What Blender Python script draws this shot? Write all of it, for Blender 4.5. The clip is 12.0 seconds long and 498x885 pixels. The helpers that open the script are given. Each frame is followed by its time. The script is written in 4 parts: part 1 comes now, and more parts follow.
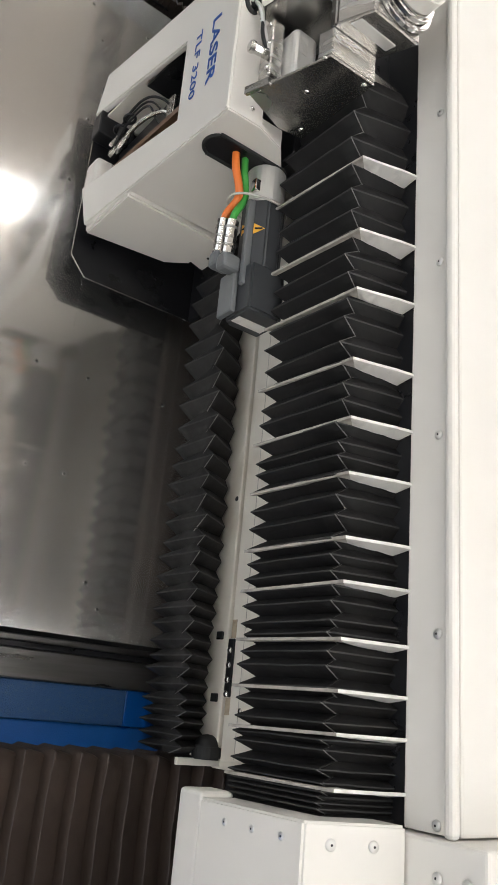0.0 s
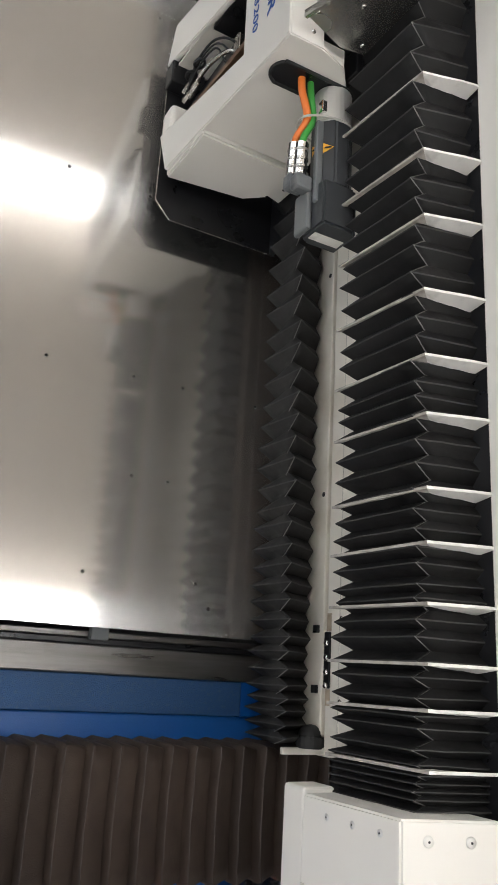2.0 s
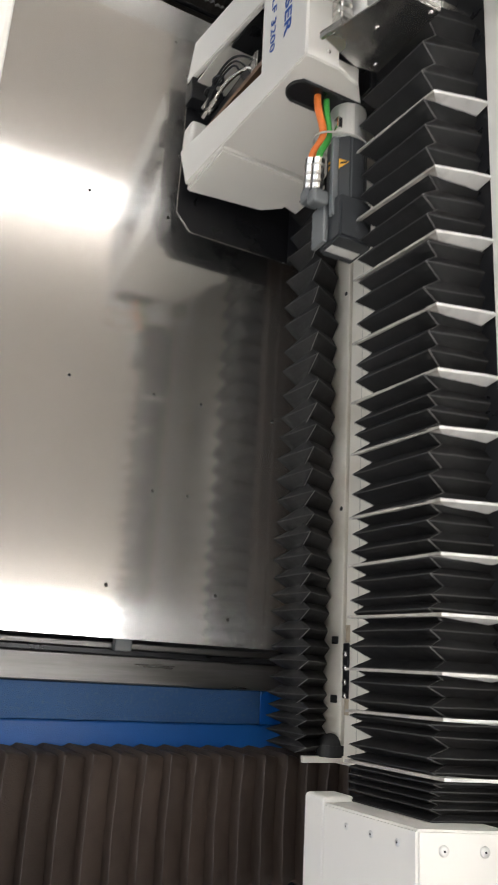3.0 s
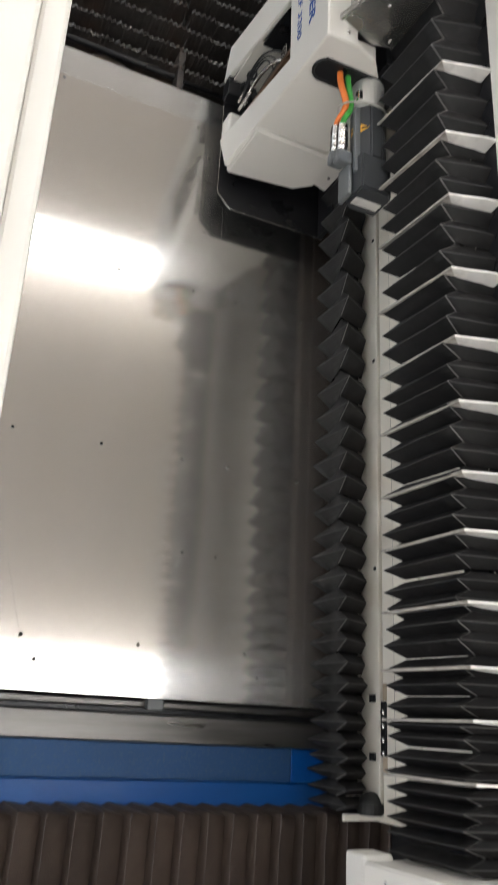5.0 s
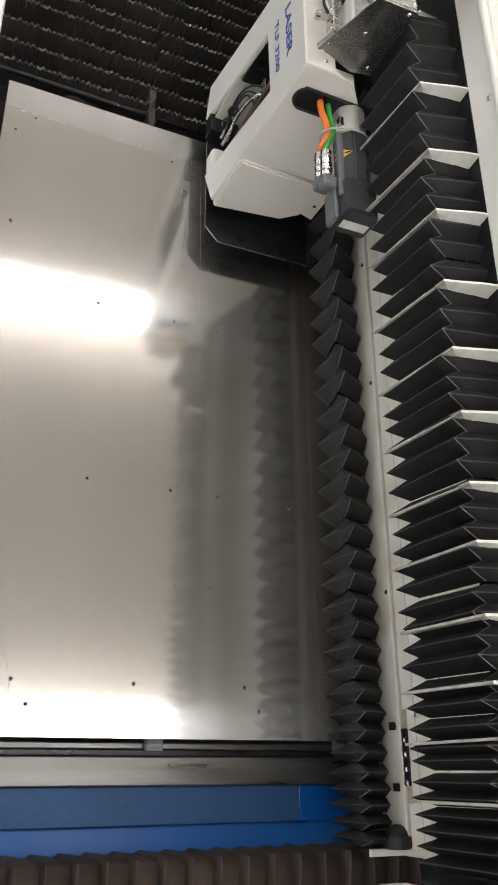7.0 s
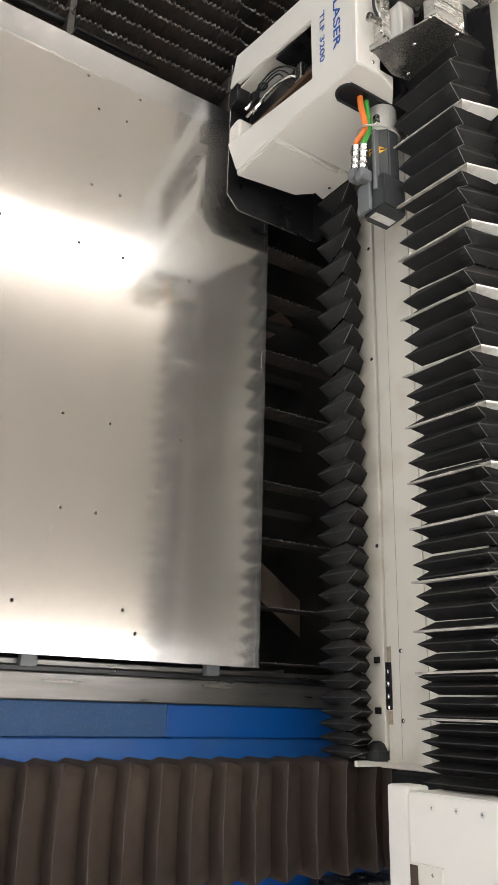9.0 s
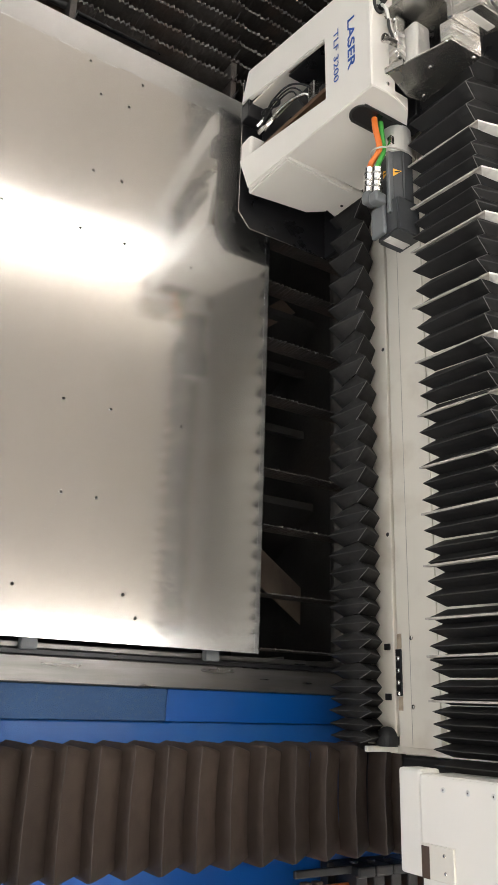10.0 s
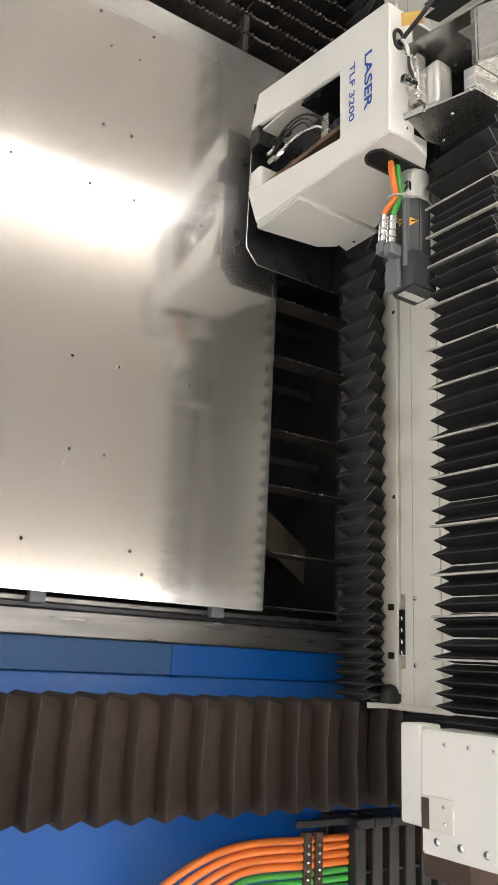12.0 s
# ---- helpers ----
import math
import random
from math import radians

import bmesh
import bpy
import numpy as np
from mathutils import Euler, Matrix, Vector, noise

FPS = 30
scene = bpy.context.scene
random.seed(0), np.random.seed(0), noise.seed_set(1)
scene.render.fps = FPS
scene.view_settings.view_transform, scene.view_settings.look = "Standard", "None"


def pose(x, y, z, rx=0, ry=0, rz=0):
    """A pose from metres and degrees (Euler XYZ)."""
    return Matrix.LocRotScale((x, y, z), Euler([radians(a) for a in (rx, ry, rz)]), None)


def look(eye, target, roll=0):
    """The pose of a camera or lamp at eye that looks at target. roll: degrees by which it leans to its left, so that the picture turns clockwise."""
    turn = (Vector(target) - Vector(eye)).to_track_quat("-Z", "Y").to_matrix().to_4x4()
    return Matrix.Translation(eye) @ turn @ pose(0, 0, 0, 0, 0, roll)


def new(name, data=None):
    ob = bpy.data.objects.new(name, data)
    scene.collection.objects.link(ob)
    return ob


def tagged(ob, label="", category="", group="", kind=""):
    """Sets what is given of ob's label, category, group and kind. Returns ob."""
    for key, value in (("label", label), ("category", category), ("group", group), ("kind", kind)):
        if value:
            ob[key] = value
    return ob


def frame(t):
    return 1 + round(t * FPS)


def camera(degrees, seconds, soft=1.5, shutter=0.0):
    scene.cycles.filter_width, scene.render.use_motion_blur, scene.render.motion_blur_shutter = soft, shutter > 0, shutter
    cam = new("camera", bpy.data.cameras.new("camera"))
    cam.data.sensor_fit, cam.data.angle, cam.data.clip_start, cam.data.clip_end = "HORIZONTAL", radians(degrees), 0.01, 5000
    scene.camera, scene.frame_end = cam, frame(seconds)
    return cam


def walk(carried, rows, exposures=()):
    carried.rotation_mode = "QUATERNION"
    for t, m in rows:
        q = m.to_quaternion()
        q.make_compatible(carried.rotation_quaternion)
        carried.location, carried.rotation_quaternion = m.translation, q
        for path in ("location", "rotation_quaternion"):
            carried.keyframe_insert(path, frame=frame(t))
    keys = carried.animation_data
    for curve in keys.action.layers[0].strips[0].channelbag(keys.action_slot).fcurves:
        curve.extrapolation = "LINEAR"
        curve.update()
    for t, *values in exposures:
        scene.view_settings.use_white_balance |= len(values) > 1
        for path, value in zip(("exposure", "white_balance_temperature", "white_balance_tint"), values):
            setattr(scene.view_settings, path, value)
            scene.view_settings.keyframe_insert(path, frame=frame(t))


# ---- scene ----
cam = camera(35.7, 12.0, soft=1.5, shutter=0.4)
PATH = [
    (0, (-0.973, -0.112, 1.364), (0.123, 0.555, -0.17), 70.3),
    (0.5, (-0.976, -0.08, 1.373), (0.112, 0.559, -0.179), 70.9),
    (1, (-0.983, -0.064, 1.404), (0.083, 0.569, -0.166), 68.6),
    (1.5, (-0.997, -0.082, 1.413), (0.028, 0.537, -0.189), 66.7),
    (2, (-1.008, -0.066, 1.417), (-0.099, 0.506, -0.269), 65.5),
    (2.5, (-1.02, -0.051, 1.443), (-0.123, 0.507, -0.256), 65.4),
    (3, (-1.031, -0.048, 1.459), (-0.162, 0.522, -0.25), 64.1),
    (3.2, (-1.024, -0.041, 1.476), (-0.184, 0.52, -0.25), 63.5),
    (4.8, (-1.036, -0.038, 1.54), (-0.267, 0.573, -0.202), 58.9),
    (5, (-1.041, -0.039, 1.534), (-0.279, 0.645, -0.184), 55.4),
    (5.5, (-1.039, -0.045, 1.531), (-0.296, 0.762, -0.141), 49.4),
    (6, (-1.038, -0.056, 1.523), (-0.289, 0.759, -0.143), 48.3),
    (6.5, (-1.018, -0.056, 1.518), (-0.28, 0.743, -0.16), 47.6),
    (6.7, (-1.012, -0.056, 1.507), (-0.277, 0.741, -0.174), 47.4),
    (8.3, (-1.001, -0.085, 1.521), (-0.028, 0.584, -0.093), 62.1),
    (8.5, (-1.01, -0.084, 1.526), (-0.01, 0.579, -0.075), 63.4),
    (9, (-1.017, -0.091, 1.523), (0.001, 0.563, -0.07), 64.5),
    (9.5, (-1.012, -0.102, 1.521), (0.002, 0.547, -0.076), 64.7),
    (10, (-1.007, -0.105, 1.524), (0.005, 0.531, -0.08), 65.2),
    (10.5, (-1.009, -0.105, 1.531), (-0.002, 0.527, -0.077), 65.4),
    (11, (-1.014, -0.102, 1.532), (-0.008, 0.527, -0.078), 65.7),
    (11.5, (-1.015, -0.106, 1.525), (0.004, 0.465, -0.098), 68.2),
    (12, (-1.015, -0.116, 1.521), (0.007, 0.432, -0.109), 69.3),
]
EXPOSURES = [(0, -0.50, 6250, 10), (2, -0.48, 6250, 10), (3, -0.38, 6250, 10), (5.5, -0.48, 6250, 10), (6.7, -0.45, 6280, 10), (8.5, -0.20, 6420, 10), (12, -0.19, 6500, 10)]
walk(cam, [(t, look(e, a, r)) for t, e, a, r in PATH], EXPOSURES)

# the gantry's place along x and the cutting head's place along y, by time
GANTRY = [(0, -0.1425), (0.5, -0.147), (1.1, -0.148), (1.5, -0.164), (2.9, -0.166), (3.3, -0.136), (6.75, -0.136),
          (7.1, -0.08), (7.6, 0.12), (8.0, 0.2), (9.05, 0.199), (9.45, 0.229), (10, 0.231), (12, 0.234)]
HEAD = [(0, 0.760), (1.2, 0.757), (1.3, 0.785), (1.4, 0.86), (1.5, 0.918), (1.6, 0.923), (2.85, 0.923), (3.0, 0.946), (3.2, 1.10),
        (3.4, 1.217), (9.05, 1.219), (9.45, 1.135), (10.85, 1.136), (11.0, 1.09), (11.1, 1.02), (11.2, 0.945), (11.35, 0.915), (12, 0.914)]


def along(rows, t):
    for (a, p), (b, q) in zip(rows, rows[1:]):
        if t <= b:
            return p + (q - p) * (t - a) / (b - a)
    return rows[-1][1]


# ---- world and light: a closed hall with rows of strip lights ----
world = bpy.data.worlds.new("hall_air")
scene.world = world
world.use_nodes = True
world.node_tree.nodes["Background"].inputs[0].default_value = (0.8, 0.85, 1.0, 1)
world.node_tree.nodes["Background"].inputs[1].default_value = 0.03
LAMP_POWER = 14.0
# rows 0.22 and 3.58 mirror in the sheet; the others are added fill
LAMP_ROWS = (-6.4, -3.1, 0.22, 3.58, 6.9)
CEILING = 4.05
XW = -6.0            # wall behind the camera, with unseen windows added for side light
DAYLIGHT = 190.0


# ---- materials ----
def material(name, base, rough=0.5, metal=0.0, spread=0.12, scale=18.0, bump=0.0, bump_scale=240.0, stain=None, stain_amount=0.35,
             stain_scale=5.0, rough_spread=0.1, aniso=0.0, stretch=(1, 1, 1), random_tone=0.0, coat=0.0, spec=0.5, haze=0.0, grain=None):
    m = bpy.data.materials.new(name)
    m.use_nodes = True
    nt = m.node_tree
    b = nt.nodes["Principled BSDF"]
    b.inputs["Metallic"].default_value = metal
    b.inputs["Coat Weight"].default_value = coat
    b.inputs["Specular IOR Level"].default_value = spec
    b.inputs["Anisotropic"].default_value = aniso
    co = nt.nodes.new("ShaderNodeTexCoord")
    mp = nt.nodes.new("ShaderNodeMapping")
    mp.inputs["Scale"].default_value = stretch
    nt.links.new(co.outputs["Object"], mp.inputs["Vector"])

    def noise_at(s, detail=4.0):
        n = nt.nodes.new("ShaderNodeTexNoise")
        n.inputs["Scale"].default_value, n.inputs["Detail"].default_value = s, detail
        nt.links.new(mp.outputs["Vector"], n.inputs["Vector"])
        return n.outputs["Fac"]

    def ramp(src, a, b_, lo, hi):
        r = nt.nodes.new("ShaderNodeMapRange")
        for k, v in (("From Min", a), ("From Max", b_), ("To Min", lo), ("To Max", hi)):
            r.inputs[k].default_value = v
        nt.links.new(src, r.inputs["Value"])
        return r.outputs["Result"]

    def mix(fac, a, c, mode="MIX"):
        x = nt.nodes.new("ShaderNodeMix")
        x.data_type, x.blend_type = "RGBA", mode
        for sock, v in ((x.inputs[0], fac), (x.inputs[6], a), (x.inputs[7], c)):
            if hasattr(v, "links"):
                nt.links.new(v, sock)
            else:
                sock.default_value = v
        return x.outputs[2]

    big = noise_at(scale * 0.25)
    fine = noise_at(scale * 4)
    dark = tuple(c * (1 - spread) for c in base) + (1,)
    light = tuple(min(1, c * (1 + spread)) for c in base) + (1,)
    col = mix(ramp(big, 0.3, 0.7, 0, 1), dark, light)
    col = mix(ramp(fine, 0.3, 0.7, 0, spread), col, dark)
    if stain:
        col = mix(ramp(noise_at(stain_scale, 6.0), 0.52, 0.72, 0, stain_amount), col, tuple(stain) + (1,))
    if random_tone:
        info = nt.nodes.new("ShaderNodeObjectInfo")
        hv = nt.nodes.new("ShaderNodeHueSaturation")
        nt.links.new(ramp(info.outputs["Random"], 0, 1, 1 - random_tone, 1 + random_tone), hv.inputs["Value"])
        nt.links.new(col, hv.inputs["Color"])
        col = hv.outputs["Color"]
    nt.links.new(col, b.inputs["Base Color"])
    nt.links.new(ramp(noise_at(scale), 0.25, 0.75, max(0.02, rough - rough_spread), min(1, rough + rough_spread)), b.inputs["Roughness"])
    if bump:
        bp = nt.nodes.new("ShaderNodeBump")
        bp.inputs["Strength"].default_value, bp.inputs["Distance"].default_value = bump, 0.002
        nt.links.new(noise_at(bump_scale, 5.0), bp.inputs["Height"])
        nt.links.new(bp.outputs["Normal"], b.inputs["Normal"])
    if grain:
        along_grain = nt.nodes.new("ShaderNodeCombineXYZ")
        for k, v in enumerate(grain):
            along_grain.inputs[k].default_value = v
        nt.links.new(along_grain.outputs[0], b.inputs["Tangent"])
    if haze:
        out = b.outputs[0]
        for amount, r, spread_across in ((haze * 0.42, 0.20, -0.74), (haze * 0.25, 0.5, -0.3)):
            lobe = nt.nodes.new("ShaderNodeBsdfAnisotropic")
            lobe.inputs["Roughness"].default_value = r
            lobe.inputs["Anisotropy"].default_value = spread_across
            nt.links.new(col, lobe.inputs["Color"])
            if grain:
                nt.links.new(along_grain.outputs[0], lobe.inputs["Tangent"])
            both = nt.nodes.new("ShaderNodeMixShader")
            both.inputs[0].default_value = amount
            nt.links.new(out, both.inputs[1])
            nt.links.new(lobe.outputs[0], both.inputs[2])
            out = both.outputs[0]
        nt.links.new(out, nt.nodes["Material Output"].inputs["Surface"])
    return m


def glowing(name, colour, strength):
    m = bpy.data.materials.new(name)
    m.use_nodes = True
    b = m.node_tree.nodes["Principled BSDF"]
    b.inputs["Base Color"].default_value = (0.9, 0.9, 0.9, 1)
    b.inputs["Emission Color"].default_value = (*colour, 1)
    b.inputs["Emission Strength"].default_value = strength
    return m


WHITE = material("white_powder_coat", (0.75, 0.725, 0.675), 0.42, spread=0.03, scale=6, bump=0.06, bump_scale=900, stain=(0.55, 0.5, 0.42), stain_amount=0.10)
CREAM = material("cream_machine_paint", (0.72, 0.69, 0.62), 0.45, spread=0.04, scale=5, bump=0.05, bump_scale=700, stain=(0.42, 0.36, 0.28), stain_amount=0.16)
RAIL = material("aged_rail_paint", (0.73, 0.69, 0.61), 0.42, spread=0.06, scale=9, bump=0.05, stain=(0.33, 0.25, 0.16), stain_amount=0.35, stain_scale=7)
SHEET = material("brushed_aluminium_sheet", (0.62, 0.60, 0.575), 0.095, 1.0, spread=0.03, scale=3, rough_spread=0.010, aniso=0.64, stretch=(7, 0.6, 1), bump=0.006, bump_scale=60, haze=0.8, grain=(1, 0, 0))
MARGIN = material("bare_sheet_margin", (0.56, 0.565, 0.57), 0.2, 1.0, spread=0.04, scale=3, rough_spread=0.03, aniso=0.5, stretch=(7, 0.6, 1), haze=0.32, grain=(1, 0, 0))
FABRIC = material("black_coated_fabric", (0.0125, 0.0120, 0.0120), 0.58, spread=0.3, scale=30, bump=0.5, bump_scale=45, stain=(0.028, 0.026, 0.025), stain_amount=0.3, stain_scale=16, random_tone=0.12, spec=0.22)
HEM = material("worn_fold_edge", (0.031, 0.0298, 0.0293), 0.6, spread=0.25, scale=40)
SEAM = material("pale_stitched_seam", (0.13, 0.125, 0.12), 0.55, spread=0.3, scale=60)
FABRIC2 = material("charcoal_bellows_fabric", (0.022, 0.0212, 0.021), 0.62, spread=0.2, scale=25, bump=0.4, bump_scale=60, stain=(0.04, 0.036, 0.033), stain_amount=0.3, stain_scale=14, random_tone=0.12, spec=0.25)
BROWN = material("brown_black_bellows_fabric", (0.034, 0.024, 0.019), 0.6, spread=0.45, scale=9, bump=0.35, bump_scale=420, stain=(0.085, 0.062, 0.048), stain_amount=0.5, stain_scale=5, random_tone=0.22, spec=0.25)
BROWN_HEM = material("rubbed_brown_edge", (0.030, 0.022, 0.019), 0.7, spread=0.2, scale=30)
OILY = material("oil_smeared_paint", (0.46, 0.38, 0.28), 0.35, spread=0.25, scale=40, stain=(0.2, 0.14, 0.09), stain_amount=0.6, stain_scale=60)
PLATE = material("white_guide_plate", (0.78, 0.76, 0.72), 0.4, spread=0.05, scale=20, stain=(0.3, 0.28, 0.25), stain_amount=0.5, stain_scale=30)
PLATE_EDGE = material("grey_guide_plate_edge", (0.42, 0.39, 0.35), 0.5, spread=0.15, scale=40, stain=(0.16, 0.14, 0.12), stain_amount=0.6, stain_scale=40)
BLACK_STEEL = material("black_oiled_steel", (0.018, 0.018, 0.02), 0.32, 0.3, spread=0.3, scale=20, stain=(0.05, 0.05, 0.05), stain_amount=0.3)
SLAT = material("slagged_slat_steel", (0.075, 0.066, 0.060), 0.55, 0.6, spread=0.5, scale=16, bump=0.9, bump_scale=160, stain=(0.13, 0.075, 0.05), stain_amount=0.5, stain_scale=6)
SLAG = material("bright_slag_crust", (0.16, 0.155, 0.15), 0.45, 0.7, spread=0.5, scale=60, bump=1.0, bump_scale=260, stain=(0.05, 0.045, 0.04), stain_amount=0.8, stain_scale=30)
PIT = material("sooty_tray_steel", (0.017, 0.016, 0.015), 0.7, 0.2, spread=0.4, scale=9, bump=0.5, bump_scale=90, stain=(0.03, 0.02, 0.015), stain_amount=0.5)
LEDGE = material("worn_steel_ledge", (0.27, 0.26, 0.25), 0.33, 0.85, spread=0.3, scale=9, stretch=(0.5, 6, 1), stain=(0.05, 0.045, 0.04), stain_amount=0.75, stain_scale=3, bump=0.15)
BLUE = material("blue_machine_paint", (0.003, 0.085, 0.36), 0.36, spread=0.08, scale=7, bump=0.1, bump_scale=300, stain=(0.02, 0.11, 0.32), stain_amount=0.4, stain_scale=5, coat=0.3)
DUSTY_BLUE = material("dusty_blue_paint", (0.022, 0.085, 0.23), 0.5, spread=0.2, scale=14, bump=0.5, bump_scale=500, stain=(0.10, 0.14, 0.19), stain_amount=0.4, stain_scale=170)
PALE_BLUE = material("thinly_dusted_blue_paint", (0.012, 0.10, 0.36), 0.36, spread=0.14, scale=9, bump=0.2, bump_scale=420, stain=(0.08, 0.16, 0.27), stain_amount=0.5, stain_scale=4, coat=0.3)
CHROME = material("polished_steel", (0.70, 0.69, 0.67), 0.16, 1.0, spread=0.08, scale=12)
SATIN = material("satin_stainless", (0.60, 0.585, 0.56), 0.24, 1.0, spread=0.08, scale=8, stretch=(1, 6, 1), stain=(0.42, 0.38, 0.32), stain_amount=0.3, stain_scale=12, haze=0.35)
CAST = material("cast_aluminium", (0.70, 0.69, 0.66), 0.38, 0.6, spread=0.06, scale=14, bump=0.08)
MOTOR = material("dark_grey_motor_paint", (0.042, 0.045, 0.049), 0.42, spread=0.12, scale=20, bump=0.08, stain=(0.12, 0.12, 0.12), stain_amount=0.3)
MOTOR_GREY = material("grey_motor_casting", (0.15, 0.16, 0.165), 0.45, spread=0.1, scale=20, bump=0.08)
ORANGE = material("orange_cable_sheath", (0.80, 0.20, 0.035), 0.42, spread=0.1, scale=25, stain=(0.35, 0.09, 0.03), stain_amount=0.35, stain_scale=18)
GREEN = material("green_cable_sheath", (0.06, 0.36, 0.06), 0.42, spread=0.12, scale=25, stain=(0.03, 0.15, 0.03), stain_amount=0.3, stain_scale=18)
RUBBER = material("black_rubber", (0.016, 0.016, 0.016), 0.65, spread=0.2, scale=20)
CHAIN = material("black_plastic_chain", (0.016, 0.016, 0.017), 0.45, spread=0.2, scale=20, stain=(0.05, 0.04, 0.035), stain_amount=0.4)
INK = material("blue_ink", (0.02, 0.085, 0.36), 0.5, spread=0.05)
YELLOW = material("yellow_warning_sticker", (0.80, 0.42, 0.04), 0.5, spread=0.05)
AMBER = material("ochre_tape_flag", (0.62, 0.38, 0.08), 0.5, spread=0.1)
TIE = material("pale_cable_tie", (0.55, 0.54, 0.5), 0.5)
# rust on steel; also the brown that stands for shade in a recess
RUST_AND_SHADE = material("rusty_steel_and_shade", (0.085, 0.055, 0.040), 0.75, 0.2, spread=0.35, scale=18, bump=0.5, bump_scale=150)
OFFCUT = material("weathered_offcut", (0.20, 0.16, 0.125), 0.42, 0.6, spread=0.4, scale=14, bump=0.3, bump_scale=90, stain=(0.07, 0.05, 0.04), stain_amount=0.7, stain_scale=9)
BRACE = material("greasy_brown_steel", (0.17, 0.13, 0.10), 0.5, 0.3, spread=0.35, scale=14, bump=0.4, bump_scale=120, stain=(0.05, 0.04, 0.035), stain_amount=0.7, stain_scale=9)
COPPER = material("brown_anodised_block", (0.20, 0.12, 0.075), 0.4, 0.5, spread=0.2, scale=14)
CONCRETE = material("grey_hall_floor", (0.30, 0.29, 0.27), 0.6, spread=0.12, scale=2, stain=(0.16, 0.15, 0.13), stain_amount=0.4, stain_scale=0.8)
HALL = material("pale_hall_wall", (0.66, 0.64, 0.61), 0.8, spread=0.05, scale=1.2)
DECK = material("pale_ceiling_deck", (0.84, 0.765, 0.68), 0.8, spread=0.05, scale=1.0)
TUBE = glowing("strip_light_diffuser", (0.985, 0.98, 0.965), LAMP_POWER)


# ---- mesh helpers ----
def part(name, bm, mat, parent=None, label="", smooth=False):
    me = bpy.data.meshes.new(name)
    if smooth:
        for f in bm.faces:
            f.smooth = True
    bm.to_mesh(me)
    bm.free()
    for m in (mat if isinstance(mat, (list, tuple)) else [mat]):
        me.materials.append(m)
    ob = new(name, me)
    if parent:
        ob.parent = parent
    return tagged(ob, label) if label else ob


def share(name, me, parent, m=None):
    ob = new(name, me)
    ob.parent = parent
    if m is not None:
        ob.matrix_basis = m
    return ob


def thing(name, label, category, group="", kind="", at=(0, 0, 0)):
    ob = new(name)
    ob.empty_display_size = 0.05
    ob.location = at
    return tagged(ob, label, category, group, kind)


def block(lo, hi, bevel=0.0, bm=None, m=None, segments=2):
    bm = bm or bmesh.new()
    c = [(a + b) / 2 for a, b in zip(lo, hi)]
    s = [abs(b - a) for a, b in zip(lo, hi)]
    g = bmesh.ops.create_cube(bm, size=1, matrix=(m or Matrix()) @ Matrix.Translation(c) @ Matrix.Diagonal((*s, 1)))
    if bevel:
        es = {e for v in g["verts"] for e in v.link_edges}
        bmesh.ops.bevel(bm, geom=list(es), offset=bevel, segments=segments, affect="EDGES", profile=0.5, clamp_overlap=True)
    return bm


def rod(a, b, r, bm=None, sides=20, r2=None, bevel=0.0):
    bm = bm or bmesh.new()
    a, b = Vector(a), Vector(b)
    m = Matrix.Translation((a + b) / 2) @ (b - a).to_track_quat("Z", "Y").to_matrix().to_4x4()
    g = bmesh.ops.create_cone(bm, cap_ends=True, segments=sides, radius1=r, radius2=r if r2 is None else r2, depth=(b - a).length, matrix=m)
    if bevel:
        es = [e for e in {e for v in g["verts"] for e in v.link_edges} if any(len(f.verts) > 4 for f in e.link_faces)]
        bmesh.ops.bevel(bm, geom=es, offset=bevel, segments=2, affect="EDGES", clamp_overlap=True)
    return bm


def smooth_path(points, n=8):
    ps = [Vector(p) for p in points]
    ps = [2 * ps[0] - ps[1]] + ps + [2 * ps[-1] - ps[-2]]
    out = []
    for i in range(1, len(ps) - 2):
        a, b, c, d = ps[i - 1:i + 3]
        for k in range(n):
            t = k / n
            out.append(0.5 * (2 * b + (c - a) * t + (2 * a - 5 * b + 4 * c - d) * t * t + (3 * b - a - 3 * c + d) * t ** 3))
    return out + [ps[-2]]


def tube(points, r, bm=None, sides=10, n=8, cap=True):
    bm = bm or bmesh.new()
    path = smooth_path(points, n)
    rings = []
    side = None
    for i, p in enumerate(path):
        d = (path[min(i + 1, len(path) - 1)] - path[max(i - 1, 0)]).normalized()
        if side is None:
            side = d.orthogonal().normalized()
        side = (side - d * side.dot(d)).normalized()
        up = d.cross(side)
        rings.append([bm.verts.new(p + r * (math.cos(2 * math.pi * k / sides) * side + math.sin(2 * math.pi * k / sides) * up)) for k in range(sides)])
    for a, b in zip(rings, rings[1:]):
        for k in range(sides):
            bm.faces.new((a[k], a[(k + 1) % sides], b[(k + 1) % sides], b[k])).smooth = True
    if cap:
        bm.faces.new(rings[0][::-1])
        bm.faces.new(rings[-1])
    return bm


